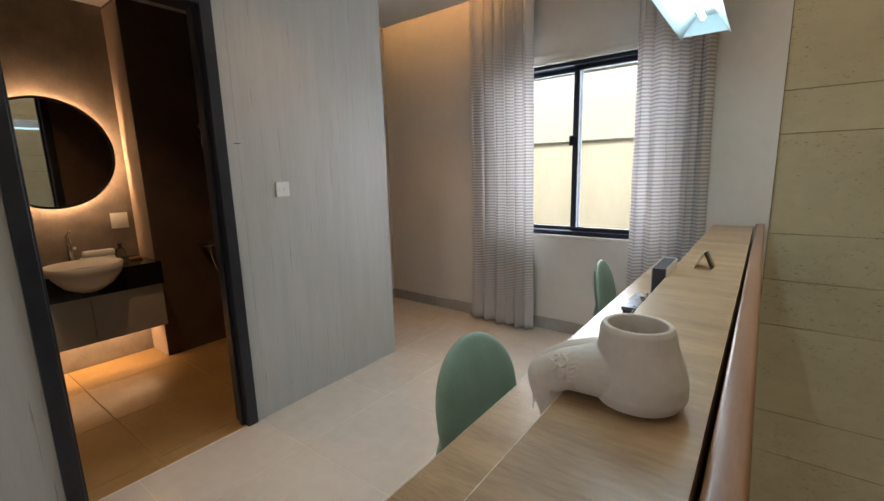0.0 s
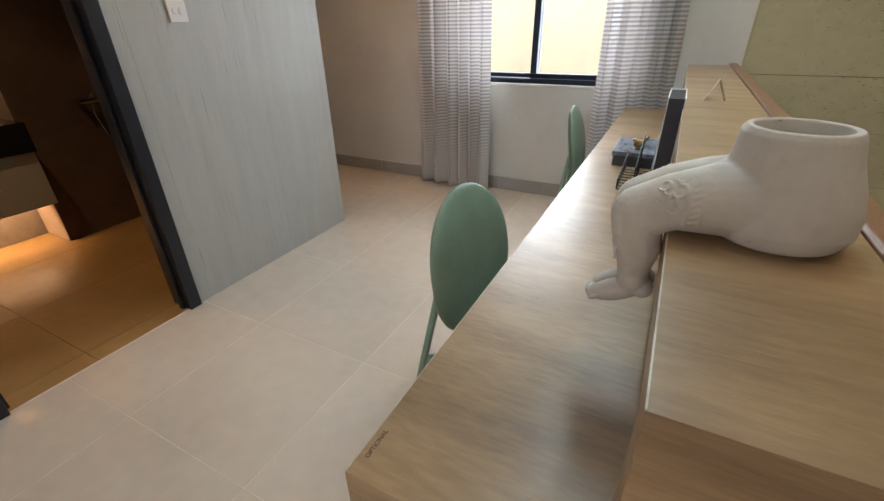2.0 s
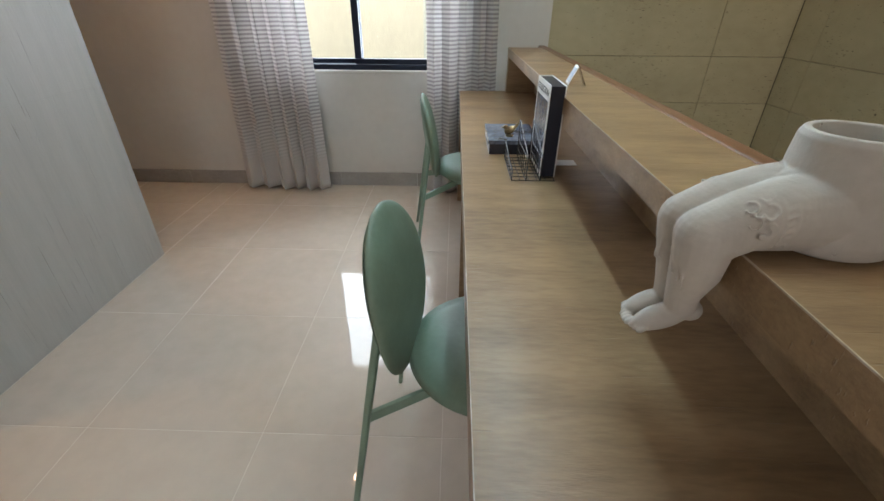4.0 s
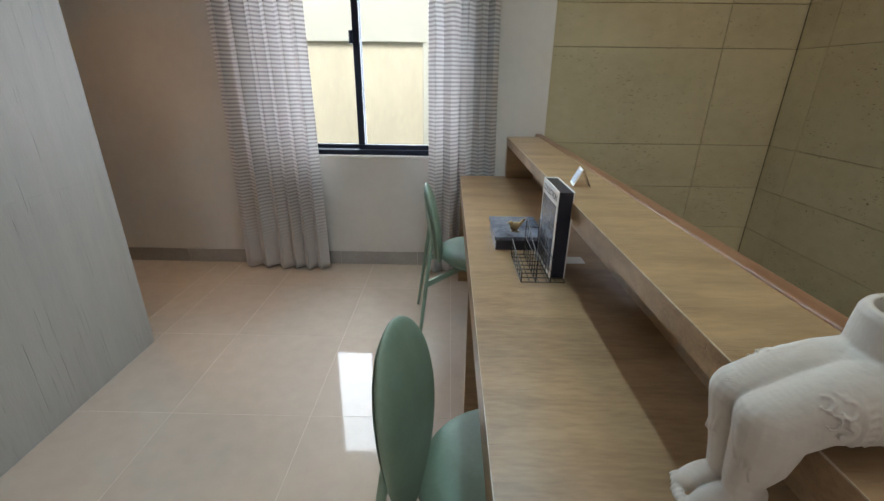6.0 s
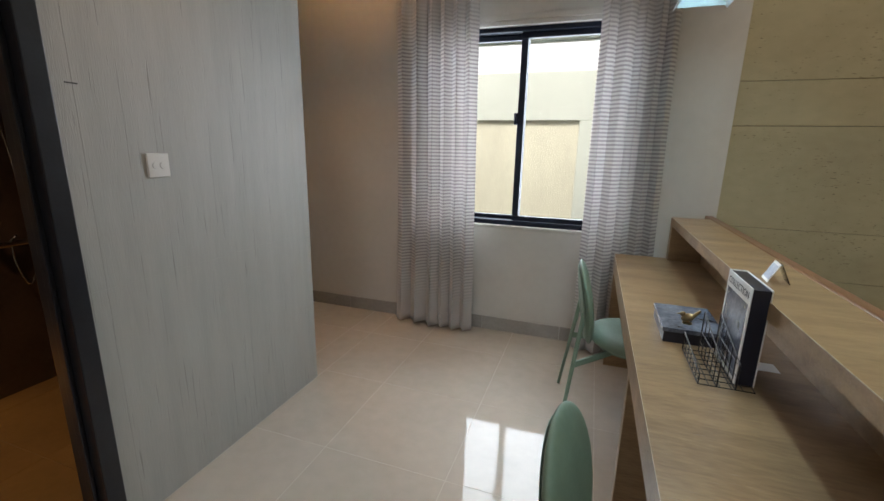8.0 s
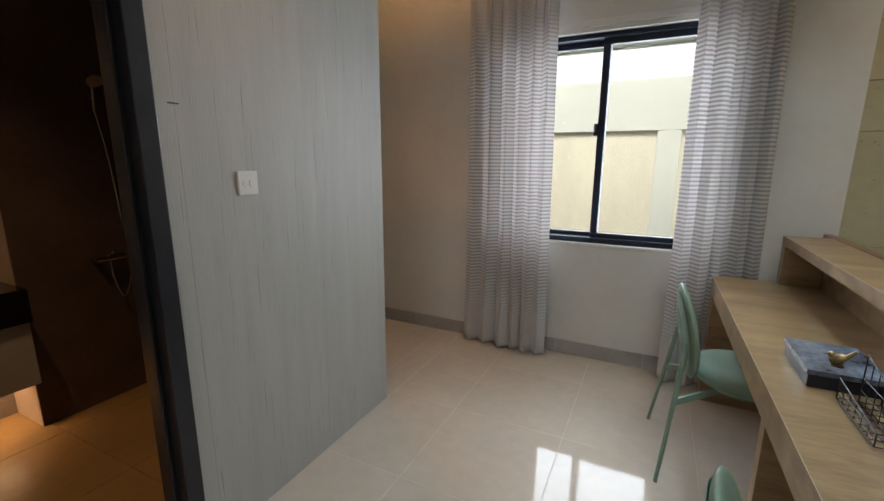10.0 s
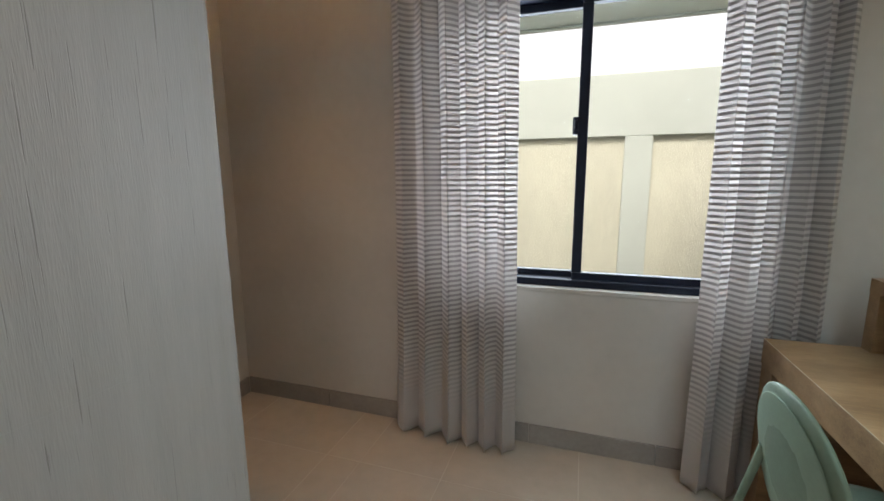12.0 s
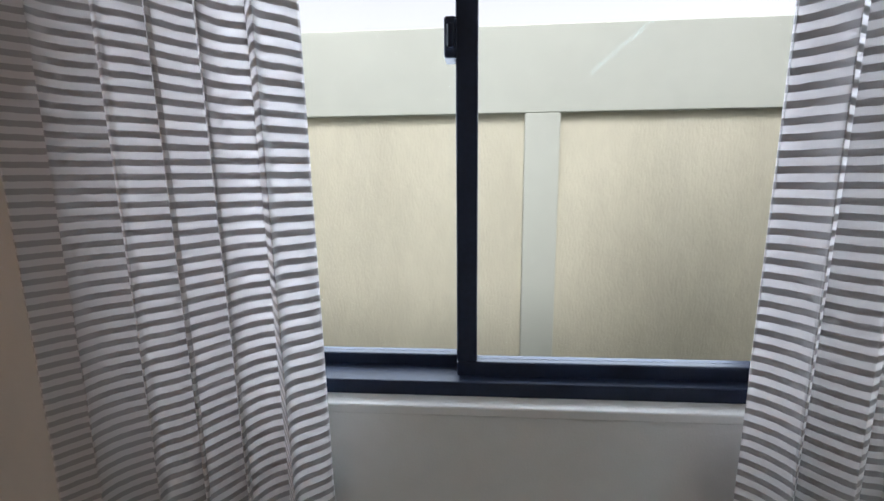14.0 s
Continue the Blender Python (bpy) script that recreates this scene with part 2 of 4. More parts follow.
def curtain_material():
    """Sheer cloth woven in level bands: open bands let light through, dense ones hold it."""
    mat = bpy.data.materials.new("striped_sheer_curtain")
    mat.use_nodes = True
    nt = mat.node_tree
    b = nt.nodes["Principled BSDF"]
    b.inputs["Base Color"].default_value = (0.50, 0.475, 0.475, 1)
    b.inputs["Roughness"].default_value = 0.85
    b.inputs["Sheen Weight"].default_value = 0.2
    geo, sep = nt.nodes.new("ShaderNodeNewGeometry"), nt.nodes.new("ShaderNodeSeparateXYZ")
    nt.links.new(geo.outputs["Position"], sep.inputs[0])

    def math_node(op, a, v=None, w=None):
        n = nt.nodes.new("ShaderNodeMath")
        n.operation = op
        for k, s in enumerate((a, v, w)):
            if s is None:
                continue
            if isinstance(s, (int, float)):
                n.inputs[k].default_value = s
            else:
                nt.links.new(s, n.inputs[k])
        return n.outputs[0]

    thread = nt.nodes.new("ShaderNodeTexNoise")
    thread.inputs["Scale"].default_value = 60
    nt.links.new(geo.outputs["Position"], thread.inputs["Vector"])
    z = math_node("MULTIPLY_ADD", thread.outputs[0], 0.003, sep.outputs[2])
    band = math_node("SINE", math_node("MULTIPLY", z, 2 * math.pi / 0.0245))
    band = math_node("GREATER_THAN", band, -0.1)
    def ramp_up(lo, hi):
        n = nt.nodes.new("ShaderNodeMapRange")
        n.inputs[1].default_value, n.inputs[2].default_value = lo, hi
        nt.links.new(sep.outputs[2], n.inputs[0])
        return n.outputs[0]

    middle = math_node("MULTIPLY", ramp_up(0.22, 0.62), ramp_up(2.4, 2.0))
    openness = math_node("MULTIPLY", band, middle)
    lucent, clearing = nt.nodes.new("ShaderNodeBsdfTranslucent"), nt.nodes.new("ShaderNodeBsdfTransparent")
    lucent.inputs[0].default_value = (0.78, 0.75, 0.745, 1)
    cloth, cloth2 = nt.nodes.new("ShaderNodeMixShader"), nt.nodes.new("ShaderNodeMixShader")
    yarn = nt.nodes.new("ShaderNodeMix")
    yarn.data_type = "RGBA"
    yarn.inputs[6].default_value, yarn.inputs[7].default_value = (0.36, 0.34, 0.333, 1), (0.77, 0.745, 0.72, 1)
    lean = math_node("MULTIPLY", math_node("MULTIPLY_ADD", band, 1.9, -0.95), middle)
    nt.links.new(math_node("MULTIPLY_ADD", lean, 0.55, 0.47), yarn.inputs[0])
    nt.links.new(yarn.outputs[2], b.inputs["Base Color"])
    nt.links.new(math_node("MULTIPLY_ADD", openness, 0.31, 0.12), cloth.inputs[0])
    nt.links.new(b.outputs[0], cloth.inputs[1])
    nt.links.new(lucent.outputs[0], cloth.inputs[2])
    nt.links.new(math_node("MULTIPLY_ADD", openness, 0.08, 0.006), cloth2.inputs[0])
    nt.links.new(cloth.outputs[0], cloth2.inputs[1])
    nt.links.new(clearing.outputs[0], cloth2.inputs[2])
    nt.links.new(cloth2.outputs[0], nt.nodes["Material Output"].inputs[0])
    weave = nt.nodes.new("ShaderNodeTexNoise")
    weave.inputs["Scale"].default_value = 700
    bp = nt.nodes.new("ShaderNodeBump")
    bp.inputs["Strength"].default_value, bp.inputs["Distance"].default_value = 0.3, 0.001
    nt.links.new(geo.outputs["Position"], weave.inputs["Vector"])
    nt.links.new(weave.outputs[0], bp.inputs["Height"])
    nt.links.new(bp.outputs[0], b.inputs["Normal"])
    return mat


CURTAIN = curtain_material()

# ---- mesh helpers ----


def box(bm, lo, hi, bevel=0.0, segments=2):
    """An upright box between two corners, its edges rounded by bevel."""
    lo, hi = [min(a, b) for a, b in zip(lo, hi)], [max(a, b) for a, b in zip(lo, hi)]
    made = bmesh.ops.create_cube(bm, size=1.0)["verts"]
    for v in made:
        v.co = [l + (c + 0.5) * (h - l) for c, l, h in zip(v.co, lo, hi)]
    if bevel:
        edges = list({e for v in made for e in v.link_edges})
        bmesh.ops.bevel(bm, geom=edges, offset=bevel, segments=segments, affect="EDGES", profile=0.5)
    return bm


def rod(bm, a, b, ra, rb=None, sides=12):
    """A round bar from a to b, with closed ends."""
    a, b = Vector(a), Vector(b)
    rb = ra if rb is None else rb
    q = (b - a).to_track_quat("Z", "Y")
    rings = [[bm.verts.new(p + q @ Vector((r * math.cos(2 * math.pi * k / sides), r * math.sin(2 * math.pi * k / sides), 0))) for k in range(sides)] for p, r in ((a, ra), (b, rb))]
    for k in range(sides):
        j = (k + 1) % sides
        bm.faces.new((rings[0][k], rings[0][j], rings[1][j], rings[1][k]))
    bm.faces.new(rings[0][::-1])
    bm.faces.new(rings[1])
    return bm


def tube(bm, points, r, sides=8):
    for a, b in zip(points, points[1:]):
        rod(bm, a, b, r, r, sides)
    return bm


def lathe(bm, profile, centre, sides=40, squash=(1, 1)):
    """A turned shape: profile of (radius, height); closes where the radius is 0."""
    cx, cy, cz = centre
    rings = []
    for r, z in profile:
        if r < 1e-6:
            rings.append([bm.verts.new((cx, cy, cz + z))])
        else:
            rings.append([bm.verts.new((cx + squash[0] * r * math.cos(2 * math.pi * k / sides), cy + squash[1] * r * math.sin(2 * math.pi * k / sides), cz + z)) for k in range(sides)])
    for a, b in zip(rings, rings[1:]):
        for k in range(sides):
            j = (k + 1) % sides
            quad = [a[k % len(a)], a[j % len(a)], b[j % len(b)], b[k % len(b)]]
            quad = list(dict.fromkeys(quad))
            if len(quad) > 2:
                bm.faces.new(quad)
    return bm


def ball(bm, centre, radii, turn=None, rings=14, sides=22):
    m = Matrix.Translation(centre) @ (turn or Matrix()) @ Matrix.Diagonal((*radii, 1))
    top, low = bm.verts.new(m @ Vector((0, 0, 1))), bm.verts.new(m @ Vector((0, 0, -1)))
    loops = []
    for i in range(1, rings):
        a = math.pi * i / rings
        loops.append([bm.verts.new(m @ Vector((math.sin(a) * math.cos(2 * math.pi * k / sides), math.sin(a) * math.sin(2 * math.pi * k / sides), math.cos(a)))) for k in range(sides)])
    for k in range(sides):
        j = (k + 1) % sides
        bm.faces.new((top, loops[0][k], loops[0][j]))
        bm.faces.new((low, loops[-1][j], loops[-1][k]))
        for p, q in zip(loops, loops[1:]):
            bm.faces.new((p[k], q[k], q[j], p[j]))
    return bm


def bent_tube(name, points, r, mat, parent):
    """One smooth round tube along points."""
    curve = bpy.data.curves.new(name, "CURVE")
    curve.dimensions, curve.bevel_depth, curve.bevel_resolution = "3D", r, 3
    line = curve.splines.new("POLY")
    line.points.add(len(points) - 1)
    for q, co in zip(line.points, points):
        q.co = (*co, 1)
    temp = new(name, curve)
    data = bpy.data.meshes.new_from_object(temp.evaluated_get(bpy.context.evaluated_depsgraph_get()))
    bpy.data.objects.remove(temp)
    data.materials.clear()
    data.materials.append(mat)
    data.shade_smooth()
    ob = new(name, data)
    ob.parent = parent
    ob.matrix_parent_inverse = parent.matrix_basis.inverted()
    return ob


def mesh_of(name, bm, mat, smooth=False):
    bmesh.ops.recalc_face_normals(bm, faces=bm.faces)
    data = bpy.data.meshes.new(name)
    bm.to_mesh(data)
    bm.free()
    data.materials.append(mat)
    if smooth:
        data.shade_smooth()
        data.set_sharp_from_angle(angle=radians(smooth if smooth is not True else 40))
    return data


def part(name, bm, mat, parent=None, label="", smooth=False):
    ob = new(name, mesh_of(name, bm, mat, smooth))
    if parent:
        ob.parent = parent
        ob.matrix_parent_inverse = parent.matrix_basis.inverted()
    if label:
        ob["label"] = label
    return ob


def thing(name, at, label, category, group=""):
    """An empty at the thing's base, to carry its parts."""
    ob = new(name)
    ob.matrix_basis = Matrix.Translation(at)
    return tagged(ob, label, category, group)


def solid(name, lo, hi, mat, label="", category="", kind="structure", bevel=0.0, parent=None):
    ob = part(name, box(bmesh.new(), lo, hi, bevel), mat, parent)
    return tagged(ob, label, category, "", kind) if not parent else ob


def bm_box(lo, hi, bevel=0.0, segments=2):
    return box(bmesh.new(), lo, hi, bevel, segments)


def words(name, text, m, size, mat, parent):
    """Lettering as a mesh, laid flat at the pose m."""
    curve = bpy.data.curves.new(name, "FONT")
    curve.body, curve.size, curve.extrude = text, size, 0.0002
    curve.align_x, curve.align_y = "CENTER", "CENTER"
    temp = new(name, curve)
    data = bpy.data.meshes.new_from_object(temp.evaluated_get(bpy.context.evaluated_depsgraph_get()))
    bpy.data.objects.remove(temp)
    data.materials.clear()
    data.materials.append(mat)
    data.transform(m)
    ob = new(name, data)
    ob.parent = parent
    ob.matrix_parent_inverse = parent.matrix_basis.inverted()
    return ob

# ---- structure ----
H = 2.70          # ceiling
WY = 3.55         # inner face of the window wall
PX = -2.18        # face of the panelled wall
BX = -3.22        # face of the wall with the bedroom door

floor_bm = bm_box((PX - 0.01, -2.4, -0.2), (0.0, 3.75, -0.0008))
box(floor_bm, (-3.232, 2.43, -0.2), (PX - 0.01, 3.75, -0.0008))
floor = tagged(part("floor", floor_bm, GROUT), "glossy greige floor with pale joints", "floor", "", "structure")
solid("floor_landing", (0.0, -2.4, -0.2), (1.9, 0.492, -0.0008), GROUT, "glossy greige landing floor beside the stairwell", "floor")
ceiling_bm = bm_box((-3.34, -2.4, H), (0.1, 3.2, H + 0.06))
box(ceiling_bm, (-3.34, 3.2, H + 0.26), (0.1, 3.55, H + 0.3))
box(ceiling_bm, (-3.34, 3.14, H + 0.06), (0.1, 3.2, H + 0.10))
box(ceiling_bm, (-3.34, 2.95, H + 0.26), (0.1, 3.2, H + 0.3))
box(ceiling_bm, (-3.34, 2.9, H + 0.06), (0.1, 2.95, H + 0.3))
box(ceiling_bm, (0.1, -2.4, H), (1.9, 0.48, H + 0.06))
tagged(part("ceiling", ceiling_bm, CEIL), "white ceiling with a warm lit curtain recess", "ceiling", "", "structure")

# window wall, in pieces round the opening
W0, W1, Z0, Z1 = -1.93, -0.47, 0.83, 2.213
wall = bm_box((-3.34, WY, -0.2), (W0, 3.75, H + 0.3))
box(wall, (W1, WY, -0.2), (0.085, 3.75, H + 0.3), 0.0)
box(wall, (W0, WY, -0.2), (W1, 3.75, Z0))
box(wall, (W0, WY, Z1), (W1, 3.75, H + 0.3))
wall_north = tagged(part("wall_north", wall, PAINT), "plain off-white painted wall round the window", "wall", "", "structure")
# wall with the bedroom door
D0, D1, DH = 2.50, 3.375, 2.20
wall = bm_box((BX - 0.055, D1, -0.2), (BX, WY, H + 0.3))
box(wall, (BX - 0.055, D0, DH), (BX, D1, H + 0.3))
box(wall, (BX - 0.055, 2.43, -0.2), (BX, D0, H + 0.3))
wall_west = tagged(part("wall_west", wall, PAINT), "off-white wall with the bedroom doorway", "wall", "", "structure")
# bathroom block: panelled wall with its doorway
B0, B1, BH = 0.43, 1.275, 2.26
wall = bm_box((PX - 0.11, -2.4, -0.2), (PX - 0.006, B0, H))
box(wall, (PX - 0.11, B1, -0.2), (PX - 0.006, 2.43, H))
box(wall, (PX - 0.11, B0, BH), (PX - 0.006, B1, H))
box(wall, (BX - 0.12, 2.31, -0.2), (PX - 0.11, 2.43, H))
wall_bath = tagged(part("wall_panelled", wall, PANEL), "grey streaked wood-look panelled wall", "wall", "", "structure")
# closing walls behind the camera
# the gap in this wall is unseen, added for the landing fill
wall_south = bm_box((-3.3, -2.52, -3.0), (-1.8, -2.4, H + 0.3))
box(wall_south, (0.0, -2.52, -3.0), (1.9, -2.4, 4.6))
box(wall_south, (-1.8, -2.52, -0.2), (0.0, -2.4, 0.7))
box(wall_south, (-1.8, -2.52, 2.3), (0.0, -2.4, H + 0.3))
tagged(part("wall_south", wall_south, PAINT), "plain off-white wall behind the landing", "wall", "", "structure")

# stairwell: travertine on two sides
TX, TY = 1.69, 3.60
solid("wall_stairwell_north", (0.085, TY + 0.02, -3.0), (1.9, 3.75, 4.6), JOINT, "travertine clad stairwell wall", "wall")
solid("wall_stairwell_east", (TX + 0.02, -2.4, -3.0), (1.9, TY + 0.02, 4.6), JOINT, "travertine clad stairwell side wall", "wall")
solid("floor_stairwell", (0.0, -2.4, -3.1), (1.9, 3.75, -3.0), TILE, "stone floor at the foot of the stairwell", "floor")
solid("wall_stairwell_west", (0.0, 0.49, -3.0), (0.03, WY, -0.008), PAINT, "plain stairwell wall below the floor edge", "wall")
# opening made up for the low stairwell lamp, out of view
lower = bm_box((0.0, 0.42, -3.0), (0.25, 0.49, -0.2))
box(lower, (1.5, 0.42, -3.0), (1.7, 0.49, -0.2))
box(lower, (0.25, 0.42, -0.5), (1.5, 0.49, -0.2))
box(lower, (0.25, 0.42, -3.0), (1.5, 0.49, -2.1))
tagged(part("wall_stairwell_south", lower, PAINT), "plain stairwell wall with an added, unseen opening below the landing", "wall", "", "structure")
# unseen upper walls and roof, added to carry the stairwell's top lamp
solid("wall_stairwell_upper", (0.06, 0.48, H + 0.06), (0.1, WY, 4.6), PAINT, "plain white wall above the ceiling edge", "wall")
solid("wall_stairwell_upper_south", (0.1, 0.42, H + 0.06), (1.9, 0.48, 4.6), PAINT, "plain white wall above the landing", "wall")
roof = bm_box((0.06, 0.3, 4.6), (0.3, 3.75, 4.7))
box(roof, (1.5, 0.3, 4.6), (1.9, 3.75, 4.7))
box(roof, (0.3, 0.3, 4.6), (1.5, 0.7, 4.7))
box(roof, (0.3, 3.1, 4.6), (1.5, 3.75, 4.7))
# unseen pane, added to keep the sun out above the lamp
solid("window_added_roof_pane", (0.3, 0.7, 4.64), (1.5, 3.1, 4.65), PLASTIC, "white pane added over the stairwell, out of view", "window")
tagged(part("ceiling_stairwell", roof, CEIL), "white ceiling with an added, unseen opening over the stairwell", "ceiling", "", "structure")


def skirting(lo, hi):
    return bm_box(lo, hi, 0.002, 1)


base = tagged(new("baseboard"), "grey tiled skirting", "baseboard", "", "structure")
x = -3.21
while x < -0.02:
    x1 = min(x + 0.6, 0.0)
    part("skirting_tile", skirting((x, WY - 0.012, 0), (x1 - 0.003, WY, 0.105)), SKIRT, base)
    x = x1
part("skirting_tile", skirting((BX, D1, 0), (BX + 0.012, WY - 0.013, 0.105)), SKIRT, base)

# ---- window ----
window = thing("window_1", (-1.2, 3.66, Z0), "navy-black aluminium sliding window with two panes", "window")
window["kind"] = "structure"
FY0, FY1 = 3.59, 3.735
part("window_frame", bm_box((W0, FY0, Z0 + 0.012), (W1, FY1, Z0 + 0.047), 0.003), ALU, window)
part("window_frame", bm_box((W0, FY0, Z1 - 0.03), (W1, FY1, Z1), 0.003), ALU, window)
part("window_frame", bm_box((W0, FY0, Z0 + 0.03), (W0 + 0.045, FY1, Z1 - 0.03), 0.003), ALU, window)
part("window_frame", bm_box((W1 - 0.045, FY0, Z0 + 0.03), (W1, FY1, Z1 - 0.03), 0.003), ALU, window)


def sash(x0, x1, y0, y1, lift, stile):
    s = part("sash", bm_box((x0, y0, Z0 + 0.03), (x1, y1, Z0 + 0.03 + lift), 0.004), ALU, window)
    part("sash_rail", bm_box((x0, y0, Z1 - 0.067), (x1, y1, Z1 - 0.03), 0.004), ALU, s)
    part("sash_stile", bm_box((x0, y0, Z0 + 0.03 + lift), (x0 + stile[0], y1, Z1 - 0.067), 0.004), ALU, s)
    part("sash_stile", bm_box((x1 - stile[1], y0, Z0 + 0.03 + lift), (x1, y1, Z1 - 0.067), 0.004), ALU, s)
    pane = part("pane", bm_box((x0 + stile[0], (y0 + y1) / 2 - 0.002, Z0 + 0.03 + lift), (x1 - stile[1], (y0 + y1) / 2 + 0.002, Z1 - 0.067)), GLASS, s)
    pane.visible_shadow = False
    return s


sash(W0 + 0.045, -1.19, 3.675, 3.715, 0.045, (0.045, 0.045))
right_sash = sash(-1.237, W1 - 0.045, 3.625, 3.668, 0.05, (0.047, 0.045))
latch = bm_box((-1.260, 3.61, 1.572), (-1.234, 3.67, 1.652), 0.006, 3)
box(latch, (-1.253, 3.598, 1.59), (-1.239, 3.615, 1.635), 0.004)
part("latch", latch, ALU, window)
part("window_sill", bm_box((W0, WY - 0.004, Z0 - 0.012), (W1, FY0 + 0.02, Z0 + 0.012), 0.004), PAINT, window, "white painted sill")
part("head_trim", bm_box((W0 - 0.05, WY - 0.012, Z1 + 0.028), (W1 + 0.05, WY + 0.001, Z1 + 0.066), 0.004), PAINT, window, "white painted head trim")
part("drain_plug", bm_box((-1.42, 3.60, Z0 + 0.03), (-1.405, 3.61, Z0 + 0.038), 0.002), PLASTIC, window)

# ---- outside ----
solid("ground", (-400, 3.75, -3.3), (400, 800, -3.1), SOIL, "plain concrete ground outside the window", "ground")
ext = thing("boundary_wall", (-0.8, 5.5, -3.1), "pale boundary wall with cream rough-cast panels outside the window", "wall")
part("coping_band", bm_box((-9, 5.5, 1.72), (8, 5.75, 2.235), 0.006), EXTWHITE, ext)
for px in (-6.77, -3.77, -0.77, 2.23, 5.23):
    part("pilaster", bm_box((px - 0.11, 5.5, -3.1), (px + 0.11, 5.75, 1.72), 0.006), EXTWHITE, ext)
    part("rendered_panel", bm_box((px + 0.11, 5.53, -3.1), (px + 2.89, 5.74, 1.72)), EXTYELLOW, ext, "rough cream rendered panel")
eave = thing("eave", (-1.2, 4.0, 2.24), "white roof overhang above the window", "roof")
part("soffit", bm_box((-6, 3.75, 2.28), (0.08, 4.33, 2.37)), EXTWHITE, eave)
part("fascia", bm_box((-6, 4.33, 2.268), (0.08, 4.37, 2.45), 0.004), EXTWHITE, eave)

# ---- door frames ----


def door_frame(name, x0, x1, y0, y1, z1, w, label):
    f = thing(name, ((x0 + x1) / 2, (y0 + y1) / 2, 0), label, "door frame")
    f["kind"] = "structure"
    for a, b in ((y0, y0 + w), (y1 - w, y1)):
        part("jamb", bm_box((x0, a, 0), (x1, b, z1), 0.004), BLACK, f)
    part("head", bm_box((x0, y0 + w, z1 - w), (x1, y1 - w, z1), 0.004), BLACK, f)
    return f


bath_frame = door_frame("door_1", PX - 0.125, PX + 0.016, B0, B1, BH, 0.06, "black-painted doorway frame to the bathroom")
for a, b in ((B0 + 0.06, B0 + 0.075), (B1 - 0.075, B1 - 0.06)):
    part("door_stop", bm_box((PX - 0.06, a, 0), (PX - 0.03, b, BH - 0.06), 0.003), BLACK, bath_frame)
bed_frame = door_frame("door_2", BX - 0.062, BX + 0.07, D0, D1, DH, 0.07, "black-painted doorway frame to the bedroom")

# ---- bathroom ----
VX = -3.95
solid("wall_bathroom_vanity", (VX - 0.1, -0.2, -0.2), (VX, 1.37, H), BATHWALL, "taupe stone wall behind the vanity", "wall")
solid("wall_shower", (VX - 0.1, 1.37, -0.2), (-3.65, 2.31, H), BROWN_TILE, "dark brown tiled shower wall", "wall")
solid("wall_shower_return", (VX, 1.366, -0.002), (-3.652, 1.37, 2.62), RETURN_GLOW, "stone return beside the shower wall, its pinkish glow painted in", "wall")
solid("wall_bathroom_south", (VX - 0.1, -0.3, -0.2), (PX - 0.11, -0.2, H), BATHWALL, "taupe stone bathroom side wall", "wall")
solid("wall_bathroom_north", (-3.65, 2.30, -0.2), (PX - 0.11, 2.31, H), BROWN_TILE, "dark brown bathroom end wall", "wall")
solid("wall_bathroom_inner", (PX - 0.12, -0.2, -0.2), (PX - 0.111, B0, H), BROWN_TILE, "dark brown bathroom wall beside the door", "wall")
solid("wall_bathroom_inner_end", (PX - 0.12, B1, -0.2), (PX - 0.111, 2.30, H), BROWN_TILE, "dark brown bathroom wall beside the door", "wall")
solid("ceiling_bathroom", (VX, -0.2, 2.64), (PX - 0.12, 2.31, 2.72), CEIL, "white bathroom ceiling", "ceiling")
bath_floor = solid("floor_bathroom", (VX, -0.2, -0.2), (PX - 0.01, 2.31, -0.009), GROUT, "beige tiled bathroom floor", "floor")

vanity = thing("vanity_cabinet", (-3.7, 0.85, 0.31), "wall-hung cream vanity cabinet with two doors", "cabinet")
CX0, CX1, CY0, CY1 = VX, -3.47, 0.40, 1.335
part("body", bm_box((CX0, CY0, 0.32), (CX1 - 0.02, CY1, 0.635), 0.002), CABFRONT, vanity)
for a, b in ((CY0, 0.905), (0.909, CY1)):
    part("door", bm_box((CX1 - 0.02, a, 0.315), (CX1, b, 0.632), 0.003), CABFRONT, vanity)
tagged(part("worktop", bm_box((VX, CY0 - 0.01, 0.636), (CX1 + 0.02, CY1 + 0.008, 0.80), 0.004), BLACKSTONE), "thick polished black stone vanity top", "worktop")

basin = thing("wash_basin", (-3.62, 0.89, 0.8), "white semi-recessed porcelain basin on the black vanity top", "basin")
bm = bmesh.new()
lathe(bm, [(0, -0.145), (0.08, -0.135), (0.15, -0.09), (0.2, -0.02), (0.216, 0.04), (0.211, 0.048), (0.2, 0.045), (0.17, -0.01), (0.10, -0.065), (0, -0.08)], (-3.52, 0.913, 0.805), 48)
part("bowl", bm, WHITE, basin, smooth=60)
bm = bmesh.new()
lathe(bm, [(0, 0.0), (0.022, 0.0), (0.022, 0.004), (0, 0.005)], (-3.52, 0.913, 0.727), 20)
part("drain", bm, CHROME, basin)

tap = thing("basin_mixer", (-3.83, 0.92, 0.8), "tall chrome basin mixer tap", "tap")
bm = rod(bmesh.new(), (-3.84, 0.92, 0.8), (-3.84, 0.92, 1.02), 0.017, 0.016, 20)
part("body", bm, CHROME, tap, smooth=True)
part("spout", rod(bmesh.new(), (-3.84, 0.92, 0.965), (-3.70, 0.92, 0.94), 0.011, 0.010, 16), CHROME, tap, smooth=True)
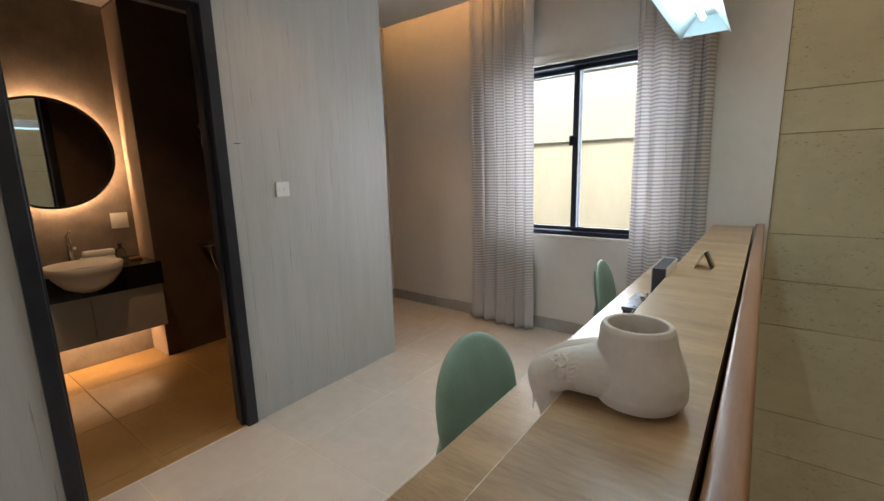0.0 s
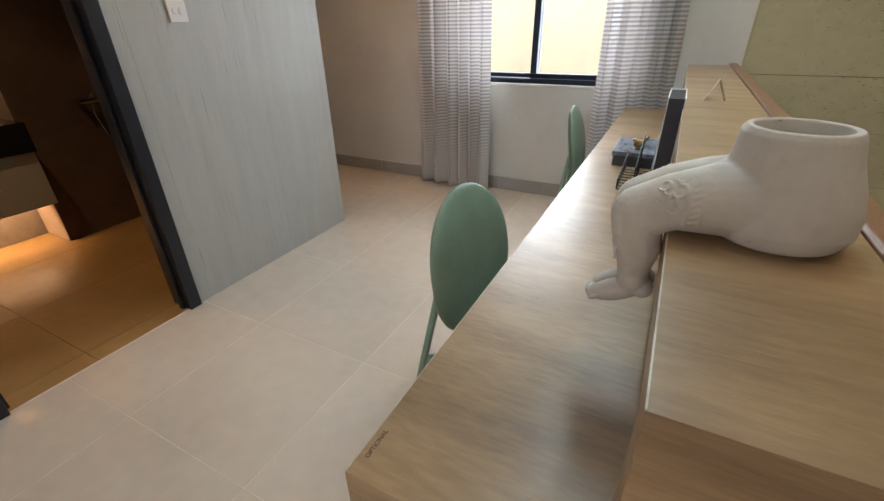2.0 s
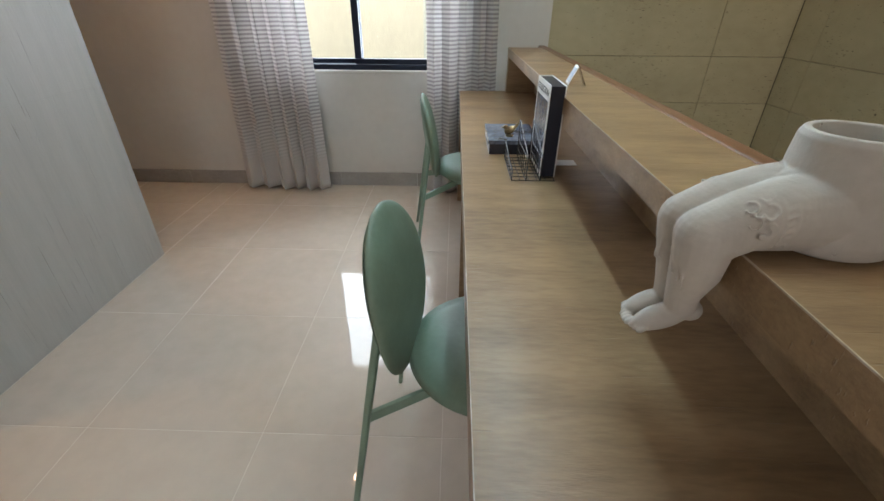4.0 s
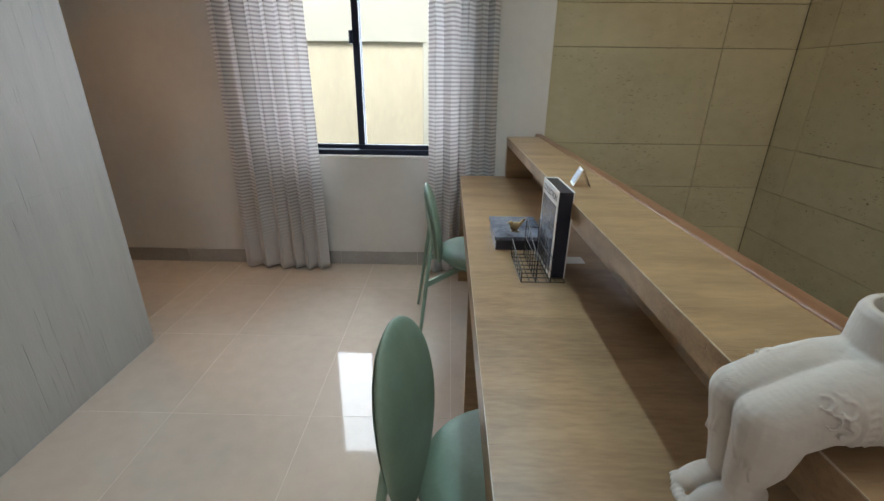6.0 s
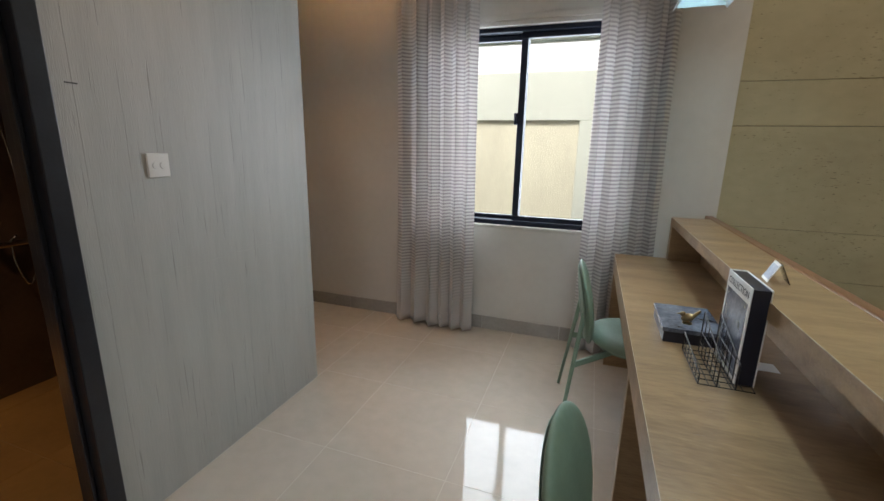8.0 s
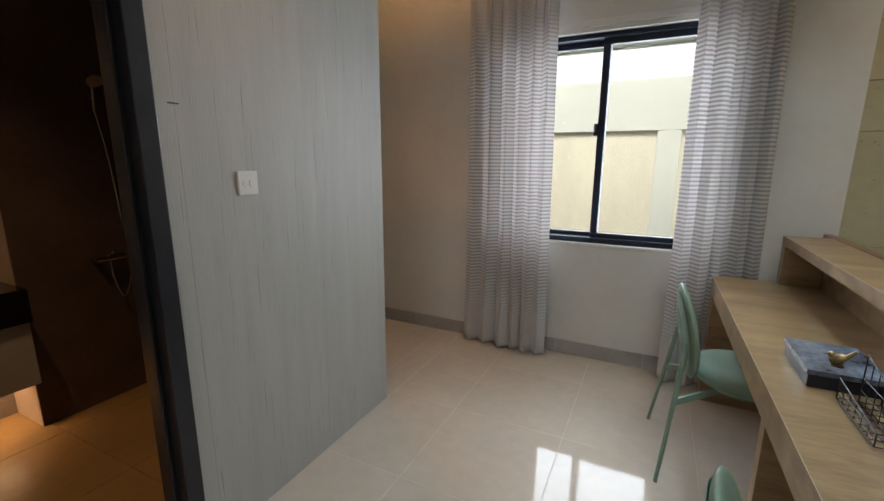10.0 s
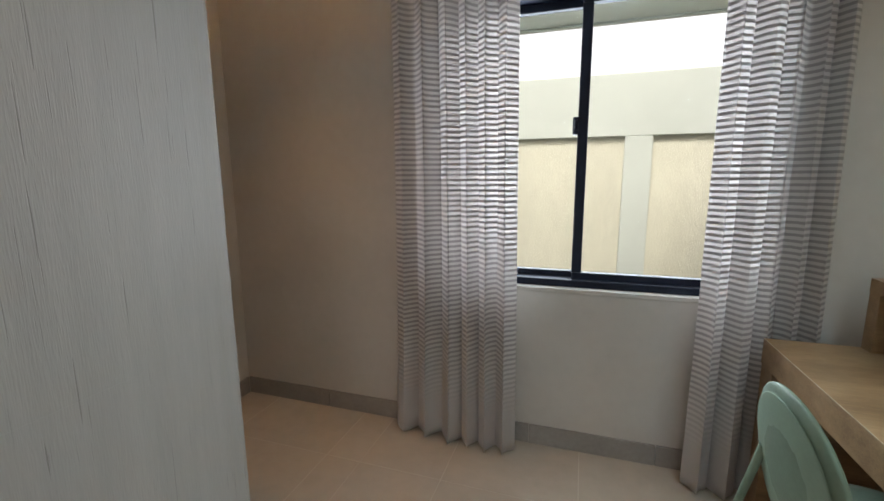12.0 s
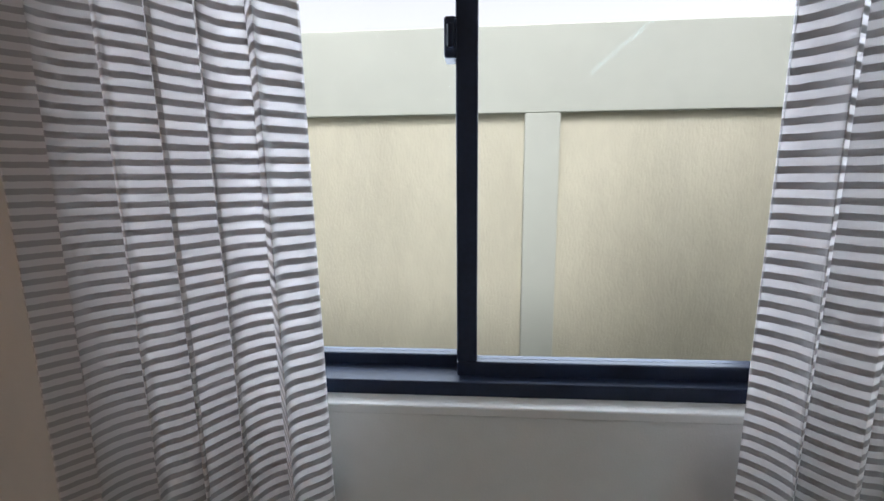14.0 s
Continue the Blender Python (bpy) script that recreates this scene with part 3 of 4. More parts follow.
part("lever", rod(bmesh.new(), (-3.84, 0.92, 1.025), (-3.79, 0.93, 1.055), 0.006, 0.005, 12), CHROME, tap, smooth=True)

bm = bmesh.new()
for x, z, y0, y1 in ((-3.83, 0.8265, 0.97, 1.16), (-3.776, 0.8265, 0.98, 1.15), (-3.803, 0.872, 0.985, 1.155)):
    rod(bm, (x, y0, z), (x, y1, z), 0.026, 0.024, 18)
    for y in (y0, y1):
        ball(bm, (x, y, z), (0.0245, 0.012, 0.0245), None, 10, 18)
tagged(part("folded_towel", bm, PAPER, smooth=True), "small white rolled towels stacked on the vanity top", "towel")
bottle = thing("soap_bottle", (-3.75, 1.19, 0.8), "clear soap bottle with a dark cap on the vanity top", "bottle")
part("body", lathe(bmesh.new(), [(0, 0), (0.03, 0), (0.032, 0.06), (0.025, 0.085), (0.012, 0.095), (0, 0.096)], (-3.75, 1.19, 0.801), 20), ACRYLIC, bottle, smooth=True)
part("cap", rod(bmesh.new(), (-3.75, 1.19, 0.897), (-3.75, 1.19, 0.93), 0.013), INK, bottle)
tagged(part("soap_dish", lathe(bmesh.new(), [(0, 0), (0.035, 0), (0.045, 0.014), (0.04, 0.013), (0, 0.006)], (-3.72, 1.27, 0.801), 24), BEDWOOD, smooth=True), "small wooden soap dish on the vanity top", "dish")

mirror = thing("round_mirror", (-3.9, 0.908, 1.58), "round mirror with a black rim, lit from behind", "mirror")
bm = bmesh.new()
MR, N = 0.376, 72
for r0, r1, x0, x1 in ((MR, MR - 0.016, -3.885, -3.862),):
    rings = [[bm.verts.new((xx, 0.908 + r * math.cos(2 * math.pi * k / N), 1.58 + r * math.sin(2 * math.pi * k / N))) for k in range(N)] for xx, r in ((x0, r0), (x1, r0), (x1, r1), (x0, r1))]
    for a in range(4):
        for k in range(N):
            bm.faces.new((rings[a][k], rings[a][(k + 1) % N], rings[(a + 1) % 4][(k + 1) % N], rings[(a + 1) % 4][k]))
part("rim", bm, BLACK, mirror, "black metal rim", smooth=True)
part("glass", rod(bmesh.new(), (-3.884, 0.908, 1.58), (-3.870, 0.908, 1.58), MR - 0.015, None, N), MIRROR, mirror, smooth=True)
part("backing", rod(bmesh.new(), (VX + 0.001, 0.908, 1.58), (-3.886, 0.908, 1.58), 0.28, None, 48), BLACK, mirror)

bm = bmesh.new()
for k in range(N):
    a0, a1 = 2 * math.pi * k / N, 2 * math.pi * (k + 1) / N
    rod(bm, (-3.893, 0.908 + 0.337 * math.cos(a0), 1.58 + 0.337 * math.sin(a0)), (-3.893, 0.908 + 0.337 * math.cos(a1), 1.58 + 0.337 * math.sin(a1)), 0.006, None, 6)
part("light_strip", bm, HALO, mirror, "glowing warm light strip")

socket = thing("wall_socket", (VX, 1.27, 1.085), "white plastic wall socket beside the mirror", "socket")
part("plate", bm_box((VX, 1.212, 1.025), (VX + 0.01, 1.325, 1.145), 0.004), PLASTIC, socket)
part("cover", bm_box((VX + 0.01, 1.24, 1.05), (VX + 0.016, 1.297, 1.12), 0.003), PLASTIC, socket)

shower = thing("shower_set", (-3.65, 1.78, 0.85), "chrome shower mixer and hand shower on the dark tiled wall", "shower")
part("mixer", rod(bmesh.new(), (-3.60, 1.70, 0.85), (-3.60, 1.84, 0.85), 0.02, None, 16), CHROME, shower, smooth=True)
for y in (1.715, 1.825):
    part("inlet", rod(bmesh.new(), (-3.65, y, 0.85), (-3.60, y, 0.85), 0.024, 0.016, 16), CHROME, shower, smooth=True)
part("lever", rod(bmesh.new(), (-3.60, 1.77, 0.865), (-3.54, 1.77, 0.90), 0.008, 0.006, 10), CHROME, shower, smooth=True)
part("holder", rod(bmesh.new(), (-3.65, 1.80, 1.70), (-3.60, 1.80, 1.72), 0.016, None, 14), CHROME, shower, smooth=True)
part("hand_shower", rod(rod(bmesh.new(), (-3.60, 1.80, 1.66), (-3.575, 1.80, 1.83), 0.011, 0.013, 14), (-3.575, 1.80, 1.83), (-3.545, 1.80, 1.80), 0.035, 0.04, 20), CHROME, shower, smooth=True)
hose = [(-3.60 + 0.01 * math.sin(k), 1.80 + 0.07 * math.sin(math.pi * k / 14), 1.66 - 1.05 * math.sin(math.pi * k / 26)) for k in range(15)] + [(-3.60, 1.79, 0.66), (-3.60, 1.77, 0.75), (-3.60, 1.77, 0.83)]
bent_tube("hose", hose, 0.006, CHROME, shower)

# ---- bedroom beyond the doorway ----
RX0, RX1, RY0, RY1 = -7.05, BX - 0.12, 2.43, 7.0
solid("floor_bedroom", (RX0, RY0, -0.2), (RX1 + 0.107, RY1, -0.004), WOODFLOOR, "orange-brown wood bedroom floor", "floor")
solid("wall_bedroom_south", (RX0, RY0 - 0.1, -0.2), (RX1, RY0, H), PAINT, "plain bedroom side wall", "wall")
solid("wall_bedroom_west", (RX0 - 0.1, RY0 - 0.1, -0.2), (RX0, RY1, H), GREYWALL, "grey bedroom wall behind the bed head", "wall")
# window opening placed out of view to go with the bedroom lamp
wall = bm_box((RX0, RY1, -0.2), (-5.9, RY1 + 0.1, H))
box(wall, (-4.1, RY1, -0.2), (RX1, RY1 + 0.1, H))
box(wall, (-5.9, RY1, -0.2), (-4.1, RY1 + 0.1, 0.95))
box(wall, (-5.9, RY1, 2.25), (-4.1, RY1 + 0.1, H))
tagged(part("wall_bedroom_north", wall, PAINT), "plain bedroom wall with an added, unseen window opening", "wall", "", "structure")
solid("wall_bedroom_east", (RX1, WY, -0.2), (RX1 + 0.12, RY1, H), PAINT, "plain bedroom wall beside the door", "wall")
solid("ceiling_bedroom", (RX0, RY0, H), (RX1, RY1, H + 0.08), CEIL, "white bedroom ceiling", "ceiling")

bed = thing("bed", (-5.6, 4.8, 0), "double bed with honey wood frame and white-blue linen", "bed")
part("base", bm_box((-6.6, 4.0, 0.05), (-4.5, 5.66, 0.24), 0.012), BEDWOOD, bed)
part("headboard", bm_box((-6.7, 3.95, 0.0), (-6.6, 5.7, 0.97), 0.03, 4), BEDWOOD, bed)
part("mattress", bm_box((-6.58, 4.03, 0.24), (-4.53, 5.63, 0.42), 0.05, 4), LINEN, bed, smooth=True)
for x0, y0 in ((-6.55, 4.05), (-4.62, 4.05), (-4.62, 5.52), (-6.55, 5.52)):
    part("leg", bm_box((x0, y0, 0), (x0 + 0.07, y0 + 0.07, 0.05)), BEDWOOD, bed)
duvet = bm_box((-6.1, 3.96, 0.33), (-4.48, 5.70, 0.50), 0.06, 5)
tagged(part("duvet", duvet, LINEN, smooth=True), "smooth pale blue-white duvet on the bed", "duvet")
tagged(part("bed_runner", bm_box((-6.3, 3.955, 0.40), (-6.08, 5.705, 0.515), 0.03, 3), PILLOW, smooth=True), "grey folded blanket across the bed", "blanket")
for n, (px, py, tilt) in enumerate(((-6.42, 4.45, 58), (-6.42, 5.2, 58), (-6.30, 5.28, 64))):
    bm = ball(bmesh.new(), (0, 0, 0), (0.34, 0.26, 0.09), None, 16, 28)
    for v in bm.verts:
        v.co.x = math.copysign(abs(v.co.x / 0.34) ** 0.55 * 0.34, v.co.x)
        v.co.y = math.copysign(abs(v.co.y / 0.26) ** 0.55 * 0.26, v.co.y)
    bm.transform(pose(px, py, 0.66, tilt, 0, 90))
    tagged(part("pillow", bm, (LINEN, LINEN, PILLOW)[n], smooth=True), "plump grey pillow leaning at the bed head" if n == 2 else "plump white pillow leaning at the bed head", "pillow", "pillows on the bed")
tagged(part("rug", bm_box((-5.7, 3.74, -0.004), (-3.98, 6.2, 0.006), 0.004), RUG), "mottled dark grey rug under the bed", "rug")
wardrobe = thing("wall_cabinet", (-6.9, 4.6, 2.05), "white high-level cabinets with black handles above the bed", "cabinet")
part("body", bm_box((RX0, 3.6, 2.05), (-6.67, 5.97, H), 0.0), CABFRONT, wardrobe)
for k in range(4):
    d = part("door", bm_box((-6.67, 3.6 + 0.594 * k, 2.055), (-6.65, 4.19 + 0.594 * k, H - 0.01), 0.002), CABFRONT, wardrobe)
    hy = 3.63 + 0.594 * k + (0.5 if k % 2 == 0 else 0)
    part("handle", bm_box((-6.65, hy, 2.09), (-6.63, hy + 0.03, 2.2), 0.003), BLACK, d)
picture = thing("picture_frame", (RX0, 6.1, 1.27), "small framed picture with a black frame", "picture")
part("frame", bm_box((RX0, 6.02, 1.12), (RX0 + 0.02, 6.3, 1.42), 0.003), BLACK, picture)
part("print", bm_box((RX0 + 0.02, 6.05, 1.15), (RX0 + 0.023, 6.27, 1.39)), PAPER, picture)

# ---- panelled wall boards, switch ----
boards = [(-2.4, -1.8), (-1.8, -1.19), (-1.19, -0.58), (-0.58, B0), (B1, 1.338), (1.338, 2.43)]
for a, b in boards:
    for z0, z1 in ((0.0, 0.915), (0.915, H)):
        part("panel", bm_box((PX - 0.006, a + 0.0002, z0 + 0.0001), (PX, b - 0.0002, z1 - 0.0001), 0.0003, 1), PANEL, wall_bath)
part("panel", bm_box((PX - 0.006, B0, BH), (PX, B1, H), 0.0004, 1), PANEL, wall_bath)
part("panel", bm_box((BX, 2.43, 0.0), (PX, 2.436, H), 0.0004, 1), PANEL, wall_bath)

switch = thing("light_switch", (PX, 1.572, 1.315), "white two-gang light switch with round buttons", "switch")
part("plate", bm_box((PX, 1.531, 1.272), (PX + 0.009, 1.614, 1.358), 0.003), PLASTIC, switch)
for y in (1.559, 1.587):
    part("button", rod(bmesh.new(), (PX + 0.009, y, 1.315), (PX + 0.0115, y, 1.315), 0.012, 0.0115, 24), PLASTIC, switch)
tagged(part("wall_slot", bm_box((PX, 1.318, 1.562), (PX + 0.002, 1.352, 1.566)), INK), "small dark slot in the wall panel", "slot")

# ---- desk with raised ledge ----
DX0, DX1, DY0, DY1 = -0.50, -0.02, 0.50, 3.36
desk = thing("long_desk", (-0.26, 1.93, 0), "long pale oak laminate desk along the stair parapet", "desk")
part("desktop", bm_box((DX0 + 0.004, DY0 + 0.004, 0.65), (0.0, DY1 - 0.002, 0.745), 0.0), OAK, desk)
board_y = [DY0, 0.572] + [round(0.758 + 0.186 * k, 3) for k in range(14)] + [DY1]
for ya, yb in zip(board_y, board_y[1:]):
    part("board", bm_box((DX0, ya, 0.648), (0.001, yb, 0.75)), OAK, desk)
part("end_panel", bm_box((DX0 + 0.002, DY0 + 0.002, 0), (-0.002, DY0 + 0.10, 0.65), 0.002), OAK, desk)
part("end_panel", bm_box((DX0 + 0.002, DY1 - 0.10, 0), (-0.002, DY1 - 0.002, 0.65), 0.002), OAK, desk)
part("support_panel", bm_box((DX0 + 0.003, 1.905, 0), (-0.03, 1.955, 0.648), 0.002), OAK, desk)
part("back_panel", bm_box((-0.022, DY0 + 0.11, 0), (-0.002, DY1 - 0.11, 0.65), 0.0), OAK, desk)
ledge = thing("desk_ledge", (-0.1, 1.93, 0.75), "raised pale oak ledge standing on the back of the desk", "shelf")
for ya, yb in zip(board_y, board_y[1:]):
    part("board", bm_box((-0.20, ya, 0.962), (0.01, yb, 1.012)), OAK, ledge)
part("end_panel", bm_box((-0.199, DY0 + 0.001, 0.75), (0.009, DY0 + 0.06, 0.962), 0.001), OAK, ledge)
part("end_panel", bm_box((-0.199, DY1 - 0.06, 0.75), (0.009, DY1 - 0.001, 0.962), 0.001), OAK, ledge)
part("back_panel", bm_box((-0.02, DY0 + 0.06, 0.75), (0.008, DY1 - 0.06, 0.962)), OAK, ledge)
part("edge_band", bm_box((DX0 - 0.0005, DY0 + 0.002, 0.7478), (DX0 + 0.0012, DY1 - 0.002, 0.7503)), EDGE, desk, "pale worn edge band with the edge highlight painted in")
part("edge_band", bm_box((-0.2005, DY0 + 0.002, 1.0101), (-0.1989, DY1 - 0.002, 1.0123)), EDGE, ledge, "pale worn edge band with the edge highlight painted in")
words("lettering", "OPTIONAL", pose(-0.487, 0.552, 0.7503, 0, 0, 90), 0.0095, BROWNCURT, desk)

# stair rail
rail = thing("stair_railing", (0.05, 1.9, 0), "varnished mahogany handrail on a low stair parapet", "railing")
part("handrail", bm_box((0.019, 0.482, 0.955), (0.066, WY, 1.011), 0.009, 4), RAILWOOD, rail, smooth=True)
part("handrail", bm_box((0.0665, 0.482, 0.955), (TX, 0.538, 1.0105), 0.009, 4), RAILWOOD, rail, smooth=True)
part("parapet", bm_box((0.024, 0.492, 0), (0.06, WY, 0.955)), BLACK, rail)
part("parapet", bm_box((0.061, 0.492, 0), (TX, 0.528, 0.955)), BLACK, rail)

# ---- chairs ----


def chair(at, turn):
    c = thing("padded_chair", (0, 0, 0), "sage green padded chair with thin metal legs pushed to the desk", "chair", "chairs along the desk")
    seat = bmesh.new()
    lathe(seat, [(0, 0.0), (0.15, 0.0), (0.195, 0.012), (0.213, 0.033), (0.205, 0.055), (0.16, 0.07), (0, 0.074)], (0.24, 0, 0.43), 44, (1.0, 1.05))
    part("seat", seat, GREEN, c, smooth=70)
    back = ball(bmesh.new(), (0, 0, 0), (0.043, 0.20, 0.22), None, 24, 36)
    for v in back.verts:
        v.co.x *= 1 if v.co.x > 0 else 0.6
        v.co.x += 0.35 * v.co.y ** 2 * 1.2
        v.co.y *= 1 - 0.45 * v.co.z if v.co.z < 0 else 1 + 0.10 * v.co.z
    back.transform(pose(-0.008, 0, 0.637, 0, -9, 0))
    part("backrest", back, GREEN, c, smooth=70)
    shell = ball(bmesh.new(), (0, 0, 0), (0.007, 0.176, 0.196), None, 24, 36)
    for v in shell.verts:
        v.co.x = -0.0165 + v.co.x + 0.35 * v.co.y ** 2 * 1.2
        v.co.y *= 1 - 0.45 * v.co.z if v.co.z < 0 else 1 + 0.10 * v.co.z
    shell.transform(pose(-0.008, 0, 0.637, 0, -9, 0))
    part("back_shell", shell, GREENMETAL, c, "smooth painted back shell", smooth=70)
    for s in (-1, 1):
        part("back_leg", rod(bmesh.new(), (-0.09, 0.26 * s, 0), (-0.012, 0.135 * s, 0.62), 0.0085, 0.012, 12), GREENMETAL, c, smooth=True)
        part("front_leg", rod(bmesh.new(), (0.45, 0.22 * s, 0), (0.37, 0.15 * s, 0.432), 0.0085, 0.012, 12), GREENMETAL, c, smooth=True)
        m = pose(-0.045, 0.186 * s, 0.36, 0, 0, -28 * s)
        bar = bm_box((0, -0.006, -0.016), (0.28, 0.006, 0.016), 0.003)
        bar.transform(m @ pose(0, 0, 0, 0, -13, 0))
        part("stretcher", bar, GREENMETAL, c)
    part("seat_frame", lathe(bmesh.new(), [(0.135, 0), (0.16, 0), (0.16, 0.018), (0.135, 0.018), (0.135, 0)], (0.24, 0, 0.412), 32), GREENMETAL, c)
    c.matrix_basis = pose(*at, 0, 0, turn)
    return c


first = chair((-0.665, 1.265, 0), -8)
copy_thing(first, pose(-0.655, 2.66, 0, 0, 0, 4))

# ---- clay figure pot ----


def loft(bm, sections, sides=48):
    """A hollow turned shape through level ellipses (z, cx, cy, rx, ry), closed at both ends."""
    rings = [[bm.verts.new((cx + rx * math.cos(2 * math.pi * k / sides), cy + ry * math.sin(2 * math.pi * k / sides), z)) for k in range(sides)] for z, cx, cy, rx, ry in sections]
    for a, b in zip(rings, rings[1:]):
        for k in range(sides):
            j = (k + 1) % sides
            bm.faces.new((a[k], a[j], b[j], b[k]))
    bm.faces.new(rings[0][::-1])
    bm.faces.new(rings[-1])
    return bm


bm = loft(bmesh.new(), [
    (1.0122, -0.092, 0.846, 0.052, 0.048), (1.018, -0.090, 0.846, 0.063, 0.058), (1.035, -0.087, 0.847, 0.071, 0.065),
    (1.060, -0.087, 0.848, 0.070, 0.065), (1.085, -0.090, 0.850, 0.066, 0.062), (1.112, -0.094, 0.852, 0.060, 0.058),
    (1.136, -0.096, 0.853, 0.056, 0.054), (1.1435, -0.096, 0.853, 0.052, 0.050), (1.143, -0.096, 0.853, 0.045, 0.043),
    (1.132, -0.096, 0.853, 0.043, 0.041), (1.09, -0.096, 0.853, 0.040, 0.038), (1.074, -0.096, 0.853, 0.030, 0.028)])


def chain(bm, knots, steps=7):
    """Balls strung from knot to knot, (x, y, z, radius), close enough to read as one limb."""
    for a, b in zip(knots, knots[1:]):
        for k in range(steps + 1):
            f = k / steps
            x, y, z, r = (p + (q - p) * f for p, q in zip(a, b))
            ball(bm, (x, y, z), (r, r, r), None, 12, 18)


chain(bm, [(-0.125, 0.85, 1.064, 0.047), (-0.165, 0.85, 1.050, 0.0405), (-0.222, 0.852, 1.033, 0.030)])
for s in (-1, 1):
    y, ya = 0.852 + 0.0225 * s, 0.863 + 0.0165 * s
    chain(bm, [(-0.120, 0.850 + 0.014 * s, 1.060, 0.0475), (-0.16, 0.851 + 0.019 * s, 1.055, 0.0425), (-0.2, y, 1.047, 0.0355), (-0.2375, y, 1.026, 0.0345),
               (-0.2365, y, 1.008, 0.032), (-0.230, (y + ya) / 2, 0.975, 0.0295), (-0.2295, ya, 0.936, 0.0215), (-0.228, ya, 0.918, 0.0205)])
    ball(bm, (-0.214, ya, 0.906), (0.017, 0.016, 0.015))
    ball(bm, (-0.247, ya, 0.894), (0.041, 0.0175, 0.0165), pose(0, 0, 0, 0, -24, 0))
    for k in range(5):
        ball(bm, (-0.284 + 0.0022 * k * (1 if k > 1 else 0.3), ya + s * (-0.0135 + 0.0068 * k), 0.8775 + 0.0006 * k), (0.0085, 0.0034, 0.0056 - 0.0004 * k), pose(0, 0, 0, 0, -24, 0), 8, 10)


def thigh_point(s, u, turn, lift=0.0):
    """A point on the skin of one thigh: u from hip to knee, turn round it from the top outwards."""
    r = 0.044 - 0.0085 * u - 0.0004 + lift
    return Vector((-0.145 - 0.055 * u, 0.8505 + s * (0.017 + 0.0075 * u) + s * r * math.sin(turn), 1.0565 - 0.0095 * u + r * math.cos(turn)))


def raised_line(bm, points, r=0.0014):
    for a, b in zip(points, points[1:]):
        rod(bm, a, b, r * 1.2, None, 6)


for s in (-1, 1):
    for u in (0.5, 0.74):
        raised_line(bm, [thigh_point(s, u, 0.1 + 0.11 * k) for k in range(20)], 0.0013)
    for k in range(9):
        raised_line(bm, [thigh_point(s, 0.53 + 0.19 * j / 3, 0.2 + 0.22 * k + 0.03 * j) for j in range(4)], 0.0011)
    for u, turn, size in ((0.95, 0.3, 0.008), (0.97, 0.85, 0.009), (1.0, 1.45, 0.010), (1.0, 1.45, 0.005), (1.28, 0.55, 0.008), (1.25, 1.1, 0.008), (0.3, 0.5, 0.006)):
        raised_line(bm, [thigh_point(s, u + size * 15 * math.cos(2 * math.pi * k / 14), turn + size * 26 * math.sin(2 * math.pi * k / 14), 0.0006) for k in range(12)], 0.0013)
    for k in range(3):
        raised_line(bm, [(-0.2655 + 0.003 * k + 0.001 * j, 0.852 + s * (0.012 + 0.010 * k + 0.002 * j), 1.005 - 0.008 * j - 0.006 * k) for j in range(5)], 0.0015)
pot = part("clay_pot", bm, CERAMIC)
pot.data.shade_smooth()
rm = pot.modifiers.new("remesh", "REMESH")
rm.mode, rm.voxel_size, rm.use_smooth_shade = "VOXEL", 0.0016, True
sm = pot.modifiers.new("smooth", "SMOOTH")
sm.factor, sm.iterations = 0.5, 3
tagged(pot, "unglazed white clay pot shaped as seated legs on the ledge edge", "pot")

# ---- things on the desk ----
rack = thing("wire_rack", (-0.27, 1.84, 0.75), "black wire desk rack with dividers", "rack")
rx0, rx1, ry0, ry1 = -0.34, -0.20, 1.715, 1.95
bm = bmesh.new()
for k in range(8):
    y = ry0 + (ry1 - ry0) * k / 7
    rod(bm, (rx0, y, 0.754), (rx1, y, 0.754), 0.0014, None, 6)
for k in range(6):
    x = rx0 + (rx1 - rx0) * k / 5
    rod(bm, (x, ry0, 0.754), (x, ry1, 0.754), 0.0014, None, 6)
part("base_grid", bm, WIRE, rack)


def divider(x, h, n):
    bm = bmesh.new()
    pts = [(x, ry0, 0.754), (x, ry0, 0.754 + h * 0.55), (x, ry1, 0.754 + h), (x, ry1, 0.754), (x, ry0, 0.754)]
    tube(bm, pts, 0.002, 6)
    for k in range(1, n):
        y = ry0 + (ry1 - ry0) * k / n
        rod(bm, (x, y, 0.754), (x, y, 0.754 + h * (0.55 + 0.45 * k / n)), 0.0012, None, 6)
    for f in (0.25, 0.5):
        rod(bm, (x, ry0, 0.754 + h * f), (x, ry1, 0.754 + h * f), 0.0012, None, 6)
    return part("divider", bm, WIRE, rack)


divider(-0.34, 0.06, 6)
divider(-0.293, 0.14, 6)
divider(-0.247, 0.14, 6)

book = thing("display_book", (-0.225, 1.86, 0.757), "tall navy book with a grey cover standing in the rack", "book")
bx0, bx1, by0, by1, bz0, bz1 = -0.245, -0.196, 1.74, 1.955, 0.757, 1.045
part("page_block", bm_box((bx0 + 0.003, by0 + 0.003, bz0 + 0.002), (bx1 - 0.003, by1 - 0.002, bz1 - 0.004)), NAVYPAPER, book)
for a, b in ((bx0, bx0 + 0.003), (bx1 - 0.003, bx1)):
    part("cover", bm_box((a, by0, bz0), (b, by1, bz1), 0.0008, 1), PAPER, book)
part("spine", bm_box((bx0, by1 - 0.002, bz0), (bx1, by1 + 0.001, bz1), 0.0008, 1), PAPER, book)
